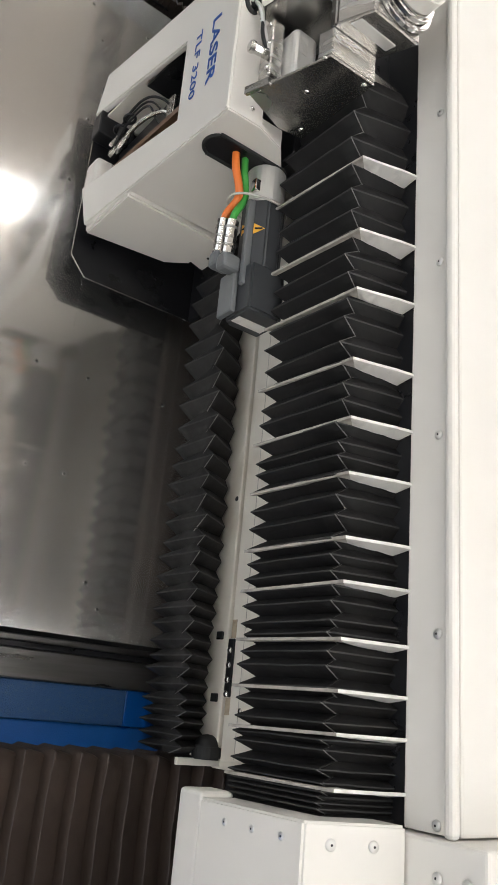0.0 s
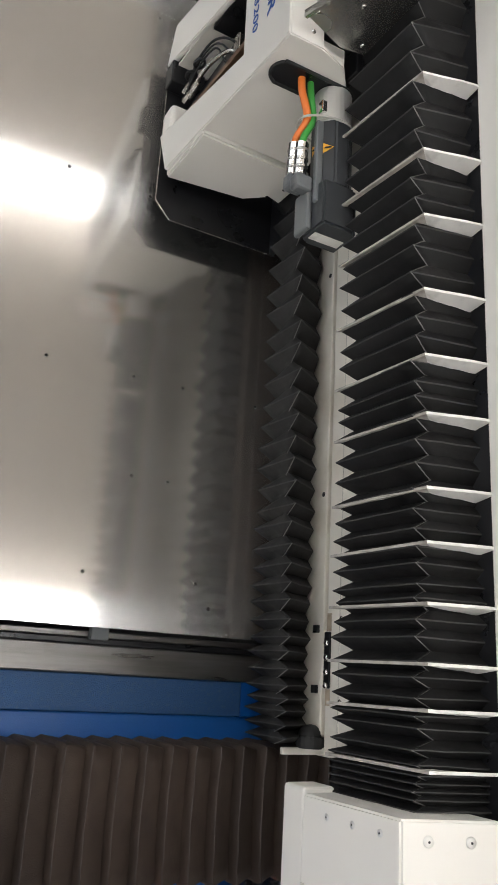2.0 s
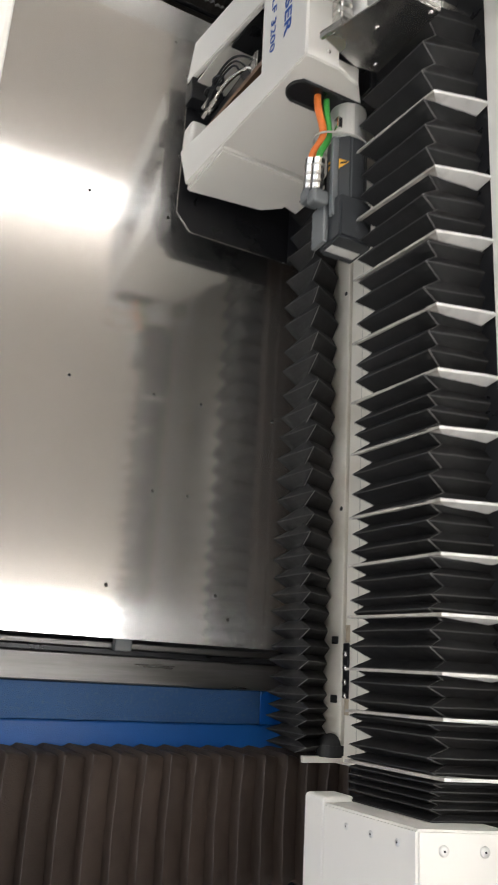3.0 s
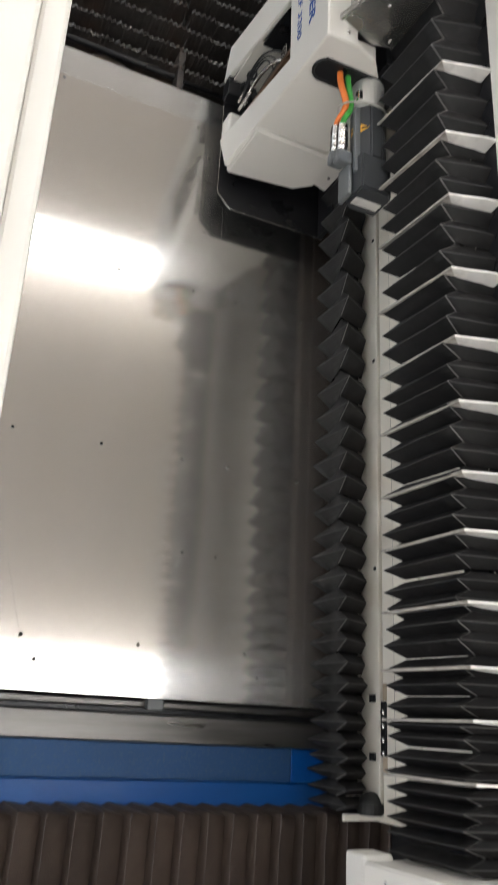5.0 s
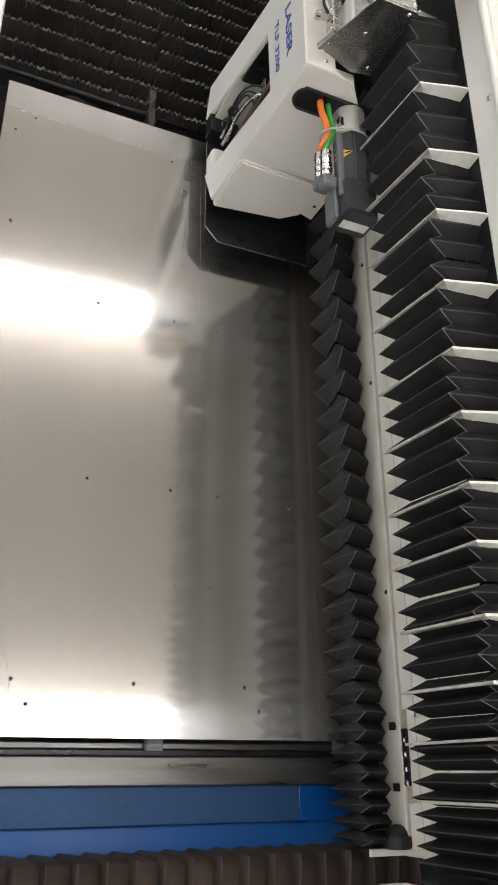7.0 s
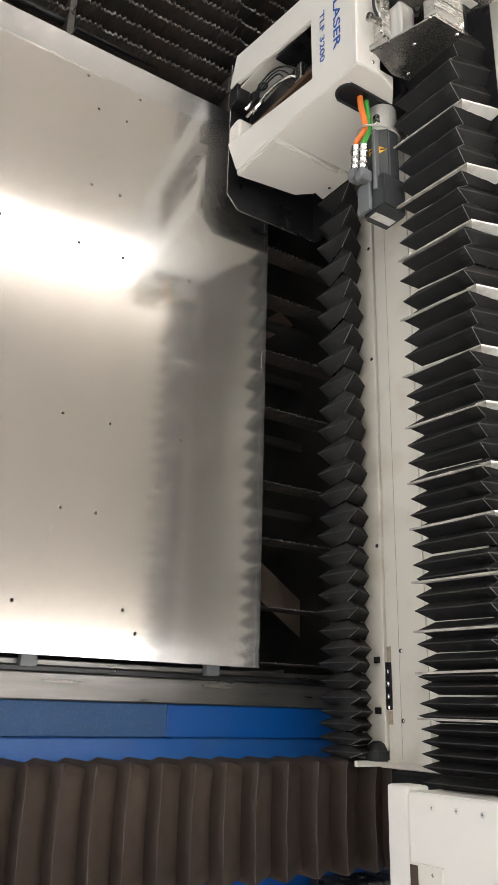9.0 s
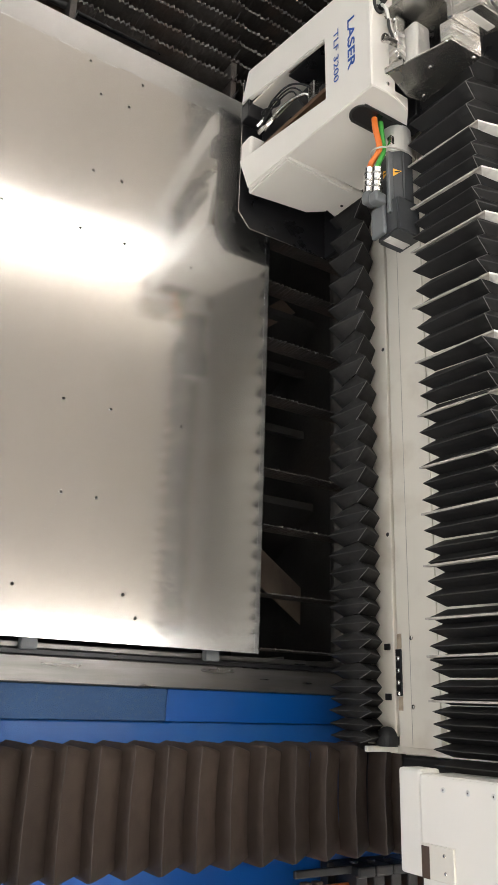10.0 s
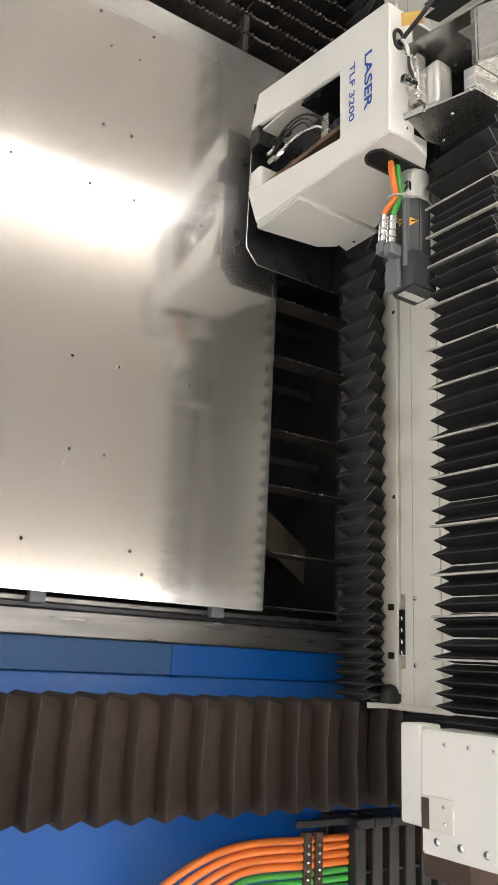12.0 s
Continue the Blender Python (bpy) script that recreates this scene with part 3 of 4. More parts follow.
# ---- bellows ----
def pleat_mesh(name, peak, valley, half, mats, hem=0.0014, mitre=(2,), seed=0):
    """One fold: two slack leaves that meet along the peak line, with a thin worn edge there and stitched mitres at its corners."""
    bm = bmesh.new()
    steps = 5
    rnd = random.Random(seed)

    def fine(line):
        out = []
        for (u0, z0), (u1, z1) in zip(line, line[1:]):
            out += [Vector((u0 + (u1 - u0) * k / steps, 0, z0 + (z1 - z0) * k / steps)) for k in range(steps)]
        return out + [Vector((line[-1][0], 0, line[-1][1]))]
    pk, vl = fine(peak), fine(valley)
    corner = [abs(((i + steps / 2) % steps) - steps / 2) / (steps / 2) for i in range(len(pk))]

    def band(a, b, idx, smooth=False):
        va, vb = [bm.verts.new(p) for p in a], [bm.verts.new(p) for p in b]
        for i in range(len(va) - 1):
            f = bm.faces.new((va[i], va[i + 1], vb[i + 1], vb[i]))
            f.material_index, f.smooth = idx, smooth
        return va, vb
    sag = [0.0016 * c * noise.noise(Vector((i * 0.7, seed * 3.7, 0.3))) for i, c in enumerate(corner)]
    e = Vector((0, hem * 0.5, 0))
    for s in (-1, 1):
        near = [p + s * e + Vector((0, q, 0)) for p, q in zip(pk, sag)]
        far = [q + Vector((0, s * half, 0)) for q in vl]
        rows = [near]
        for f in (0.035, 0.35, 0.7, 1.0):
            row = []
            for i, (p, q) in enumerate(zip(near, far)):
                slack = half * 0.16 * math.sin(math.pi * f) * corner[i] * noise.noise(Vector((i * 0.45, seed * 1.9 + s, f * 1.3)))
                row.append(p.lerp(q, f) + Vector((0, slack, 0)))
            rows.append(row)
        for k, (a, c) in enumerate(zip(rows, rows[1:])):
            band(a, c, 1 if k == 0 else 0, k > 0)
    band([p - e + Vector((0, q, 0)) for p, q in zip(pk, sag)], [p + e + Vector((0, q, 0)) for p, q in zip(pk, sag)], 1)
    for i in mitre:
        for s in (-1, 1):
            n0 = len(bm.faces)
            rod(pk[i * steps], vl[i * steps] + Vector((0, s * half, 0)), 0.0009, bm, sides=5)
            bm.faces.ensure_lookup_table()
            for f in bm.faces[n0:]:
                f.material_index = 2
    me = bpy.data.meshes.new(name)
    bm.to_mesh(me)
    bm.free()
    for m in (*mats, SEAM):
        me.materials.append(m)
    return me


# places of the guide plates along y at five spells, by time
PLATES = [
    ((0, 1.2), [0.674, 0.551, 0.449, 0.349, 0.258, 0.191, 0.107, 0.047, -0.010, -0.071, -0.127, -0.177]),
    ((1.6, 2.85), [0.817, 0.683, 0.567, 0.457, 0.352, 0.277, 0.176, 0.100, 0.035, -0.039, -0.101, -0.160]),
    ((3.4, 9.05), [1.097, 0.941, 0.804, 0.669, 0.538, 0.437, 0.324, 0.231, 0.140, 0.051, -0.026, -0.095]),
    ((9.45, 10.85), [1.022, 0.913, 0.803, 0.674, 0.547, 0.440, 0.333, 0.237, 0.147, 0.050, -0.022, -0.091]),
    ((11.35, 12), [0.813, 0.747, 0.675, 0.589, 0.492, 0.419, 0.315, 0.233, 0.149, 0.057, -0.023, -0.091]),
]


def spells():
    """Times at which the bellows are keyed, with the list of plate places; between spells they follow the head."""
    rows = []
    for ((a, b), p), nxt in zip(PLATES, PLATES[1:] + [None]):
        rows += [(a, p), (b, p)]
        if nxt:
            y0, y1 = along(HEAD, b), along(HEAD, nxt[0][0])
            for t, y in HEAD:
                if b < t < nxt[0][0]:
                    f = (y - y0) / (y1 - y0)
                    rows.append((t, [u + (v - u) * f for u, v in zip(p, nxt[1])]))
    return rows


UPPER_PEAK = [(-0.199, 0.503), (-0.192, 0.665), (-0.090, 0.690)]
UPPER_VALLEY = [(-0.176, 0.527), (-0.158, 0.660), (-0.090, 0.672)]


def guide_plate_mesh():
    pm = bmesh.new()
    pk2 = [(-0.203, 0.498), (-0.189, 0.686), (-0.160, 0.694), (-0.125, 0.705), (-0.098, 0.711)]
    vl2 = [(-0.174, 0.526), (-0.168, 0.668), (-0.145, 0.667), (-0.121, 0.665), (-0.098, 0.672)]
    sides = []
    for y in (-0.0019, 0.0019):
        a = [pm.verts.new((u, y, z)) for u, z in pk2]
        c = [pm.verts.new((u, y - 0.006 * max(0.0, k - 1) / 3, z)) for k, (u, z) in enumerate(vl2)]
        # front faces take the greyer colour, top faces the white one
        for i in range(4):
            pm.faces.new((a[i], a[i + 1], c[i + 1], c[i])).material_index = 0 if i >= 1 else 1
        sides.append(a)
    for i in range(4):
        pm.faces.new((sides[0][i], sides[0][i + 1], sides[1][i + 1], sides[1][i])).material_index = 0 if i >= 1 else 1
    me = bpy.data.meshes.new("guide_plate")
    pm.to_mesh(me)
    pm.free()
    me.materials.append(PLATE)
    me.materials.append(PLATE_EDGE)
    return me


def upper_bellows():
    b = thing("upper_bellows", "black folded bellows with white guide plates on the gantry", "bellows")
    MOVING.append((b, [(t, pose(x, 0, 0)) for t, x in GANTRY]))
    pme = guide_plate_mesh()
    # black strips added behind the folds to darken the gaps between them
    part("backing", block((-0.095, -0.215, 0.64), (-0.089, 2.5, 0.706), 0.001), BLACK_STEEL, b)
    part("inner_roof", block((-0.150, -0.215, 0.635), (-0.096, 2.5, 0.640), 0.001), BLACK_STEEL, b)
    rows = spells()
    tops = [(t, along(HEAD, t) + 0.068) for t, _ in rows]
    rnd = random.Random(3)
    for i in range(12):
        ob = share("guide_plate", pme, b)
        tagged(ob, "white guide plate with a grey front edge")
        yaw, nod = rnd.uniform(-0.9, 0.9), rnd.uniform(-0.6, 0.6)
        MOVING.append((ob, [(t, pose(0.001 * yaw, p[i], 0, nod, 0, yaw)) for t, p in rows]))
    for i in range(-1, 12):
        gaps = [(top if i < 0 else p[i]) - (p[i + 1] if i < 11 else -0.215) for (_, p), (_, top) in zip(rows, tops)]
        count = 6 if i == 11 else 3
        half = max(0.010, max(gaps) / (2 * count) * 1.04)
        for k in range(count):
            f = (k + rnd.uniform(-0.07, 0.07) * (k > 0)) / count
            jog = [rnd.uniform(-0.0035, 0.0035) for _ in range(3)]
            peak = [(u + jog[q] * 0.6, z + jog[2 - q]) for q, (u, z) in enumerate(UPPER_PEAK)]
            mesh = pleat_mesh("fold", peak, UPPER_VALLEY, half * rnd.uniform(0.95, 1.08), (FABRIC, HEM), hem=0.0011, mitre=(1,), seed=17 * i + k)
            tilt = rnd.uniform(-1.0, 1.0)
            ob = share("fold", mesh, b)
            seq = []
            for (t, p), (_, top) in zip(rows, tops):
                hi = top if i < 0 else p[i]
                lo = p[i + 1] if i < 11 else -0.215
                seq.append((t, pose(0, hi + (lo - hi) * f, 0, 0, 0, tilt)))
            MOVING.append((ob, seq))


def far_bellows():
    b = thing("far_bellows", "black folded bellows with white guide plates beyond the cutting head", "bellows")
    MOVING.append((b, [(t, pose(x, 0, 0)) for t, x in GANTRY]))
    mesh = pleat_mesh("fold", UPPER_PEAK, UPPER_VALLEY, 0.0215, (FABRIC, HEM), mitre=(1,), seed=5)
    pme = guide_plate_mesh()
    times = sorted({t for t, _ in HEAD})
    for i in range(33):
        ob = share("guide_plate" if i % 4 == 3 else "fold", pme if i % 4 == 3 else mesh, b)
        seq = []
        for t in times:
            y0 = along(HEAD, t) + 0.40
            seq.append((t, pose(0, y0 + (2.45 - y0) * i / 32, 0)))
        MOVING.append((ob, seq))


def lower_bellows():
    b = thing("lower_bellows", "charcoal folded bellows along the underside of the gantry", "bellows")
    MOVING.append((b, [(t, pose(x, 0, 0)) for t, x in GANTRY]))
    peak = [(-0.032, 0.112), (-0.114, 0.112), (-0.106, 0.240), (-0.030, 0.190)]
    valley = [(-0.034, 0.135), (-0.080, 0.120), (-0.101, 0.198), (-0.030, 0.172)]
    # brown and black strips added behind these folds keep the valleys dark
    part("backing", block((-0.05, -0.15, 0.085), (-0.0235, 2.5, 0.118), 0.002), RUST_AND_SHADE, b)
    part("inner_web", block((-0.075, -0.15, 0.121), (-0.0235, 2.5, 0.150), 0.002), BLACK_STEEL, b)
    n, a = 29, 0.46
    rnd = random.Random(21)
    times = sorted({t for t, _ in HEAD})
    for i in range(n):
        s = i / n
        half = 0.5 * 1.42 * (a + 2 * (1 - a) * s) / n
        jog = [rnd.uniform(-0.003, 0.003) for _ in range(4)]
        pk = [(u + jog[q], z + jog[3 - q] * 0.7) for q, (u, z) in enumerate(peak)]
        mesh = pleat_mesh("fold", pk, valley, half, (FABRIC2, HEM), hem=0.0011, mitre=(2,), seed=40 + i)
        slip, tilt = rnd.uniform(-0.12, 0.12) * half, rnd.uniform(-1.5, 1.5)
        seq = []
        for t in times:
            L = along(HEAD, t) + 0.08 + 0.165
            seq.append((t, pose(0, -0.165 + slip + L * (a * s + (1 - a) * s * s), 0, 0, 0, tilt)))
        MOVING.append((share("fold", mesh, b), seq))
    far = pleat_mesh("fold", peak, valley, 0.02, (FABRIC2, HEM))
    for i in range(22):
        seq = []
        for t in times:
            y0 = along(HEAD, t) + 0.42
            seq.append((t, pose(0, y0 + (2.45 - y0) * i / 21, 0)))
        MOVING.append((share("fold", far, b), seq))


def side_bellows():
    b = thing("side_bellows", "brown-black folded bellows covering the side rail beside the blue frame", "bellows")
    rnd = random.Random(8)
    meshes = []
    for k in range(4):
        bm = bmesh.new()
        zt, dep, half = 0.19, 0.046, 0.034
        ny = 9
        cols = []
        prof = [(-0.009, -dep), (-0.004, -dep * 0.5), (-0.0012, -0.001), (0.0, 0.0), (0.003, -0.0015), (half * 0.9, -dep * 0.42), (half * 2.0, -dep)]
        for j in range(ny + 1):
            f = j / ny
            sag = -0.006 * math.sin(math.pi * f)
            row = []
            for x, z in prof:
                lift = 1 + z / dep
                y = (-0.200 + 0.014 * lift) * (1 - f) + (-0.384 - 0.011 * lift) * f
                w = 0.0035 * noise.noise(Vector((x * 30 + k * 7, y * 22, k * 3.1)))
                crease = -0.006 * max(0, 1 - abs(f - 0.9) * 8) * (1 if x < 0 else 0.3)
                row.append(bm.verts.new((x + 0.0006 * noise.noise(Vector((y * 14, k * 5.3, 0))), y, zt + z + sag + w + crease)))
            cols.append(row)
        front = [bm.verts.new((v.co.x, v.co.y + 0.003, v.co.z - 0.012)) for v in cols[0]]
        front2 = [bm.verts.new((v.co.x, v.co.y + 0.003, v.co.z - 0.15)) for v in cols[0]]
        back = [bm.verts.new((v.co.x, v.co.y - 0.003, v.co.z - 0.012)) for v in cols[-1]]
        back2 = [bm.verts.new((v.co.x, v.co.y - 0.003, v.co.z - 0.15)) for v in cols[-1]]
        grid = [front2, front] + cols + [back, back2]
        for a, c in zip(grid, grid[1:]):
            for i in range(len(a) - 1):
                fc = bm.faces.new((a[i], c[i], c[i + 1], a[i + 1]))
                fc.smooth = i not in (2, 3)
                fc.material_index = 1 if i == 2 else 0
        me = bpy.data.meshes.new("fold")
        bm.to_mesh(me)
        bm.free()
        me.materials.append(BROWN)
        me.materials.append(BROWN_HEM)
        meshes.append(me)
    times = [t for t, _ in GANTRY]
    for n in range(-3, 34):
        seq = []
        for t in times:
            g = along(GANTRY, t)
            early = 0.0455 * n
            late = early if n < 0 else min(0.082 * n - 0.00105 * n * n, early + 0.372)
            f = (g + 0.145) / (0.234 + 0.145)
            seq.append((t, pose(g - 0.022 - (early + (late - early) * f), 0, 0)))
        ob = share("fold", meshes[n % 4], b)
        MOVING.append((ob, seq))


# ---- cutting head ----
def letters(text, size, mat, parent, name, m, bold=0.0):
    c = bpy.data.curves.new(name, "FONT")
    c.body, c.size, c.extrude, c.align_x = text, size, 0.0004, "LEFT"
    c.offset = bold
    tmp = bpy.data.objects.new("tmp_text", c)
    me = bpy.data.meshes.new_from_object(tmp)
    bpy.data.objects.remove(tmp)
    me.materials.clear()
    me.materials.append(mat)
    return share(name, me, parent, m)


def cutting_head():
    h = thing("cutting_head", "white cutting head carriage with blue lettering and a grey servo motor", "laser head")
    times = sorted({t for t, _ in HEAD} | {t for t, _ in GANTRY})
    MOVING.append((h, [(t, pose(along(GANTRY, t), along(HEAD, t), 0)) for t in times]))

    def lean(z):
        return -0.345 - (0.55 - z) * 0.066

    # front shell: an inverted U with its opening towards the sheet
    front = [(0.0, 0.548), (0.312, 0.548), (0.320, 0.540), (0.386, 0.09), (0.292, 0.062), (0.245, 0.395), (0.070, 0.400), (0.108, 0.062), (0.0, 0.105)]
    bm = prism(front, lambda a, b, d: (lean(b) + d, a, b), 0.012, bevel=0.0025)
    shell = part("front_shell", bm, WHITE, h, "white front shell with blue lettering")
    # side shell that faces along -y, upper part and a lower part slightly proud
    side = [(-0.345, 0.548), (-0.280, 0.548), (-0.228, 0.532), (-0.192, 0.49), (-0.166, 0.44), (-0.128, 0.26), (-0.360, 0.26)]
    part("side_shell", prism(side, lambda a, b, d: (a, 0.001 + d, b), 0.010, bevel=0.002), WHITE, h)
    low = [(-0.3615, 0.262), (-0.155, 0.255), (-0.155, 0.150), (-0.195, 0.116), (-0.3655, 0.095)]
    part("lower_side_shell", prism(low, lambda a, b, d: (a, -0.009 + d, b), 0.02, bevel=0.004), WHITE, h)
    part("side_flap", prism([(-0.157, 0.258), (-0.115, 0.255), (-0.118, 0.140), (-0.157, 0.152)], lambda a, b, d: (a, -0.004 + d, b), 0.012, bevel=0.002), WHITE, h)
    part("flap_screw", dome((-0.135, -0.0045, 0.19), (0, -1, 0), 0.004, 0.002), BLACK_STEEL, h)
    part("top_shell", block((-0.347, 0.004, 0.538), (-0.278, 0.318, 0.5465), 0.002), WHITE, h)
    part("top_step", block((-0.278, 0.004, 0.522), (-0.226, 0.04, 0.5315), 0.002), WHITE, h)
    part("far_side_shell", prism([(-0.345, 0.54), (-0.16, 0.54), (-0.16, 0.14), (-0.37, 0.10)], lambda a, b, d: (a, 0.318 + (0.54 - b) * 0.14 + d, b), 0.008), WHITE, h)
    part("inner_near_wall", prism([(-0.35, 0.40), (-0.19, 0.40), (-0.19, 0.12), (-0.365, 0.08)], lambda a, b, d: (a, 0.098 + d, b), 0.012), COPPER, h, "brown inner block")
    part("inner_far_wall", prism([(-0.357, 0.245), (-0.24, 0.245), (-0.24, 0.10), (-0.366, 0.085)], lambda a, b, d: (a, 0.272 + d, b), 0.006), CREAM, h)
    part("inner_dark_wall", prism([(-0.342, 0.41), (-0.19, 0.41), (-0.19, 0.248), (-0.352, 0.248)], lambda a, b, d: (a, 0.255 + d, b), 0.006), BLACK_STEEL, h)
    part("inner_roof", block((-0.34, 0.08, 0.405), (-0.2, 0.26, 0.412)), BLACK_STEEL, h)
    part("inner_back", block((-0.20, 0.012, 0.12), (-0.185, 0.316, 0.53), 0.002), BLACK_STEEL, h)
    # black oval laid on the shell for the cut-out's dark inside, with a black rim
    rim = bmesh.new()
    pts = []
    for k in range(28):
        a = 2 * math.pi * k / 28
        c = -0.305 if math.cos(a) < 0 else -0.20
        pts.append((c + 0.027 * math.cos(a), 0.470 + 0.027 * math.sin(a)))
    prism(pts, lambda a, b, d: (a, -0.0008 + d, b), 0.003, rim)
    part("oval_opening", rim, BLACK_STEEL, h, "black oval standing for the dark cable opening")
    loop = [(u, -0.0012, z) for u, z in pts] + [(pts[0][0], -0.0012, pts[0][1])]
    part("opening_rim", tube(loop, 0.0032, n=2, sides=6, cap=False), RUBBER, h)
    # lettering, reading along -y

    def text_at(v, z):
        m = Matrix(((0, 0.066, -1, lean(z) - 0.0009), (-1, 0, 0, v), (0, 0.998, 0.066, z), (0, 0, 0, 1)))
        return m
    letters("LASER", 0.031, INK, shell, "lettering", text_at(0.238, 0.476) @ Matrix.Diagonal((1.72, 1, 1, 1)), 0.0003)
    letters("TLF 3200", 0.0225, INK, shell, "lettering", text_at(0.239, 0.430) @ Matrix.Diagonal((1.74, 1, 1, 1)), 0.0)
    # black guard plate under the head
    guard = [(-0.372, 0.375), (-0.372, -0.045), (-0.338, -0.083), (-0.078, -0.083), (-0.07, 0.375)]
    part("guard_plate", prism(guard, lambda a, b, d: (a, b, 0.060 + d), 0.003), BLACK_STEEL, h, "black guard plate with a bright cut edge")
    edge = bmesh.new()
    for (a, b), (c, d) in zip(guard[:3], guard[1:4]):
        rod((a, b, 0.063), (c, d, 0.063), 0.0009, edge, sides=6)
    part("guard_edge", edge, SATIN, h)
    part("guard_post", block((-0.092, -0.082, 0.063), (-0.08, 0.30, 0.135), 0.001), BLACK_STEEL, h)
    part("guard_block", block((-0.378, 0.228, 0.064), (-0.30, 0.284, 0.102), 0.003), BLACK_STEEL, h)
    # nozzle and hoses in the opening
    part("nozzle_block", block((-0.315, 0.15, 0.07), (-0.215, 0.225, 0.30), 0.006), BLACK_STEEL, h)
    noz = rod((-0.28, 0.19, 0.004), (-0.28, 0.19, 0.03), 0.004, r2=0.016)
    rod((-0.28, 0.19, 0.03), (-0.28, 0.19, 0.072), 0.022, noz, bevel=0.002)
    part("nozzle", noz, CHROME, h, "copper-tipped steel nozzle")
    part("foot_block", block((-0.374, 0.098, 0.062), (-0.31, 0.165, 0.112), 0.01, segments=3), WHITE, h)
    part("braided_hose", tube([(-0.345, 0.172, 0.135), (-0.350, 0.180, 0.2), (-0.342, 0.186, 0.25), (-0.328, 0.182, 0.288), (-0.308, 0.165, 0.296), (-0.285, 0.148, 0.268)], 0.0045, sides=12), SATIN, h, "shiny braided metal hose")
    for k, (dy, r, mt) in enumerate(((0.028, 0.0022, RUBBER), (0.040, 0.002, RUBBER), (0.052, 0.0025, RUBBER))):
        part("thin_hose", tube([(-0.348, 0.172 + dy * 0.6, 0.12), (-0.352, 0.18 + dy, 0.18), (-0.345, 0.185 + dy * 0.9, 0.25), (-0.325, 0.15 + dy * 0.6, 0.27 + 0.02 * k), (-0.27, 0.13 + dy * 0.3, 0.28)], r), mt, h)
    for y, z in ((0.178, 0.125), (0.208, 0.118), (0.176, 0.165)):
        fit_bm = rod((-0.348, y, z - 0.012), (-0.348, y, z + 0.012), 0.007, sides=6)
        rod((-0.348, y, z + 0.010), (-0.348, y, z + 0.02), 0.005, fit_bm)
        part("hose_fitting", fit_bm, CHROME, h)
    for z in (0.15, 0.19):
        part("clamp_ring", tube([(-0.352 + 0.010 * math.cos(a * math.pi / 6), 0.215, z + 0.014 * math.sin(a * math.pi / 6)) for a in range(13)], 0.003, n=2, cap=False), BLACK_STEEL, h)
    part("bracket_arm", block((-0.33, 0.12, 0.30), (-0.25, 0.20, 0.325), 0.003), SATIN, h)
    part("ribbed_sleeve", rod((-0.30, 0.135, 0.345), (-0.30, 0.175, 0.335), 0.02, sides=14, bevel=0.003), BLACK_STEEL, h)
    # silver optics unit on top
    plate = [(-0.332, 0.578), (-0.286, 0.714), (-0.202, 0.717), (-0.207, 0.560), (-0.250, 0.552)]
    part("side_plate", prism(plate, lambda a, b, d: (a, 0.016 + d, b), 0.004, bevel=0.001), SATIN, h, "satin steel plate with screws")
    part("plate_lip", prism([(-0.338, 0.578), (-0.332, 0.578), (-0.318, 0.618), (-0.324, 0.618)], lambda a, b, d: (a, 0.010 + d, b), 0.014), SATIN, h)
    part("optics_box", prism([(-0.293, 0.692), (-0.286, 0.716), (-0.203, 0.719), (-0.205, 0.692)], lambda a, b, d: (a, 0.0205 + d, b), 0.048, bevel=0.0015), SATIN, h, "silver machined optics box")
    upper = [(-0.289, 0.708), (-0.287, 0.722), (-0.262, 0.775), (-0.170, 0.775), (-0.200, 0.708)]
    part("upper_box", prism(upper, lambda a, b, d: (a, 0.069 + d, b), 0.13, bevel=0.003), SATIN, h)
    part("box_slot", prism([(-0.272, 0.735), (-0.266, 0.752), (-0.196, 0.752), (-0.200, 0.735)], lambda a, b, d: (a, 0.0675 + d, b), 0.003, bevel=0.001), CAST, h)
    back = [(-0.318, 0.556), (-0.262, 0.80), (-0.13, 0.80), (-0.15, 0.556)]
    part("back_plate", prism(back, lambda a, b, d: (a, 0.205 + d, b), 0.006, bevel=0.001), SATIN, h, "large satin steel back plate")
    part("plate_slot", prism([(-0.262, 0.655), (-0.248, 0.70), (-0.20, 0.70), (-0.205, 0.655)], lambda a, b, d: (a, 0.2035 + d, b), 0.0016, bevel=0.0005), CAST, h)
    for a, c in ((-0.322, 0.592), (-0.290, 0.705), (-0.214, 0.707), (-0.268, 0.64), (-0.222, 0.575)):
        part("plate_screw", dome((a, 0.0158, c), (0, -1, 0), 0.0042, 0.0025), CHROME, h)
    part("valve_base", block((-0.298, 0.078, 0.548), (-0.272, 0.195, 0.578), 0.004), SATIN, h)
    part("valve_block", block((-0.271, 0.070, 0.552), (-0.222, 0.178, 0.606), 0.012, segments=4), CAST, h, "pale cast valve block")
    part("valve_label", block((-0.262, 0.125, 0.6062), (-0.246, 0.160, 0.6068)), PLATE, h, "small blank paper label")
    part("gusset", prism([(-0.262, 0.552), (-0.208, 0.552), (-0.208, 0.690)], lambda a, b, d: (a, 0.048 + d, b), 0.004, bevel=0.0008), SATIN, h, "triangular steel gusset")
    for y in (0.028, 0.055, 0.212):
        part("shell_screw", dome((-0.300, y, 0.5466), (0, 0, 1), 0.0045, 0.003), CHROME, h)
    for y in (0.095, 0.145, 0.185):
        part("valve_screw", dome((-0.2985, y, 0.572), (-1, 0, 0.3), 0.0045, 0.003), CHROME, h)
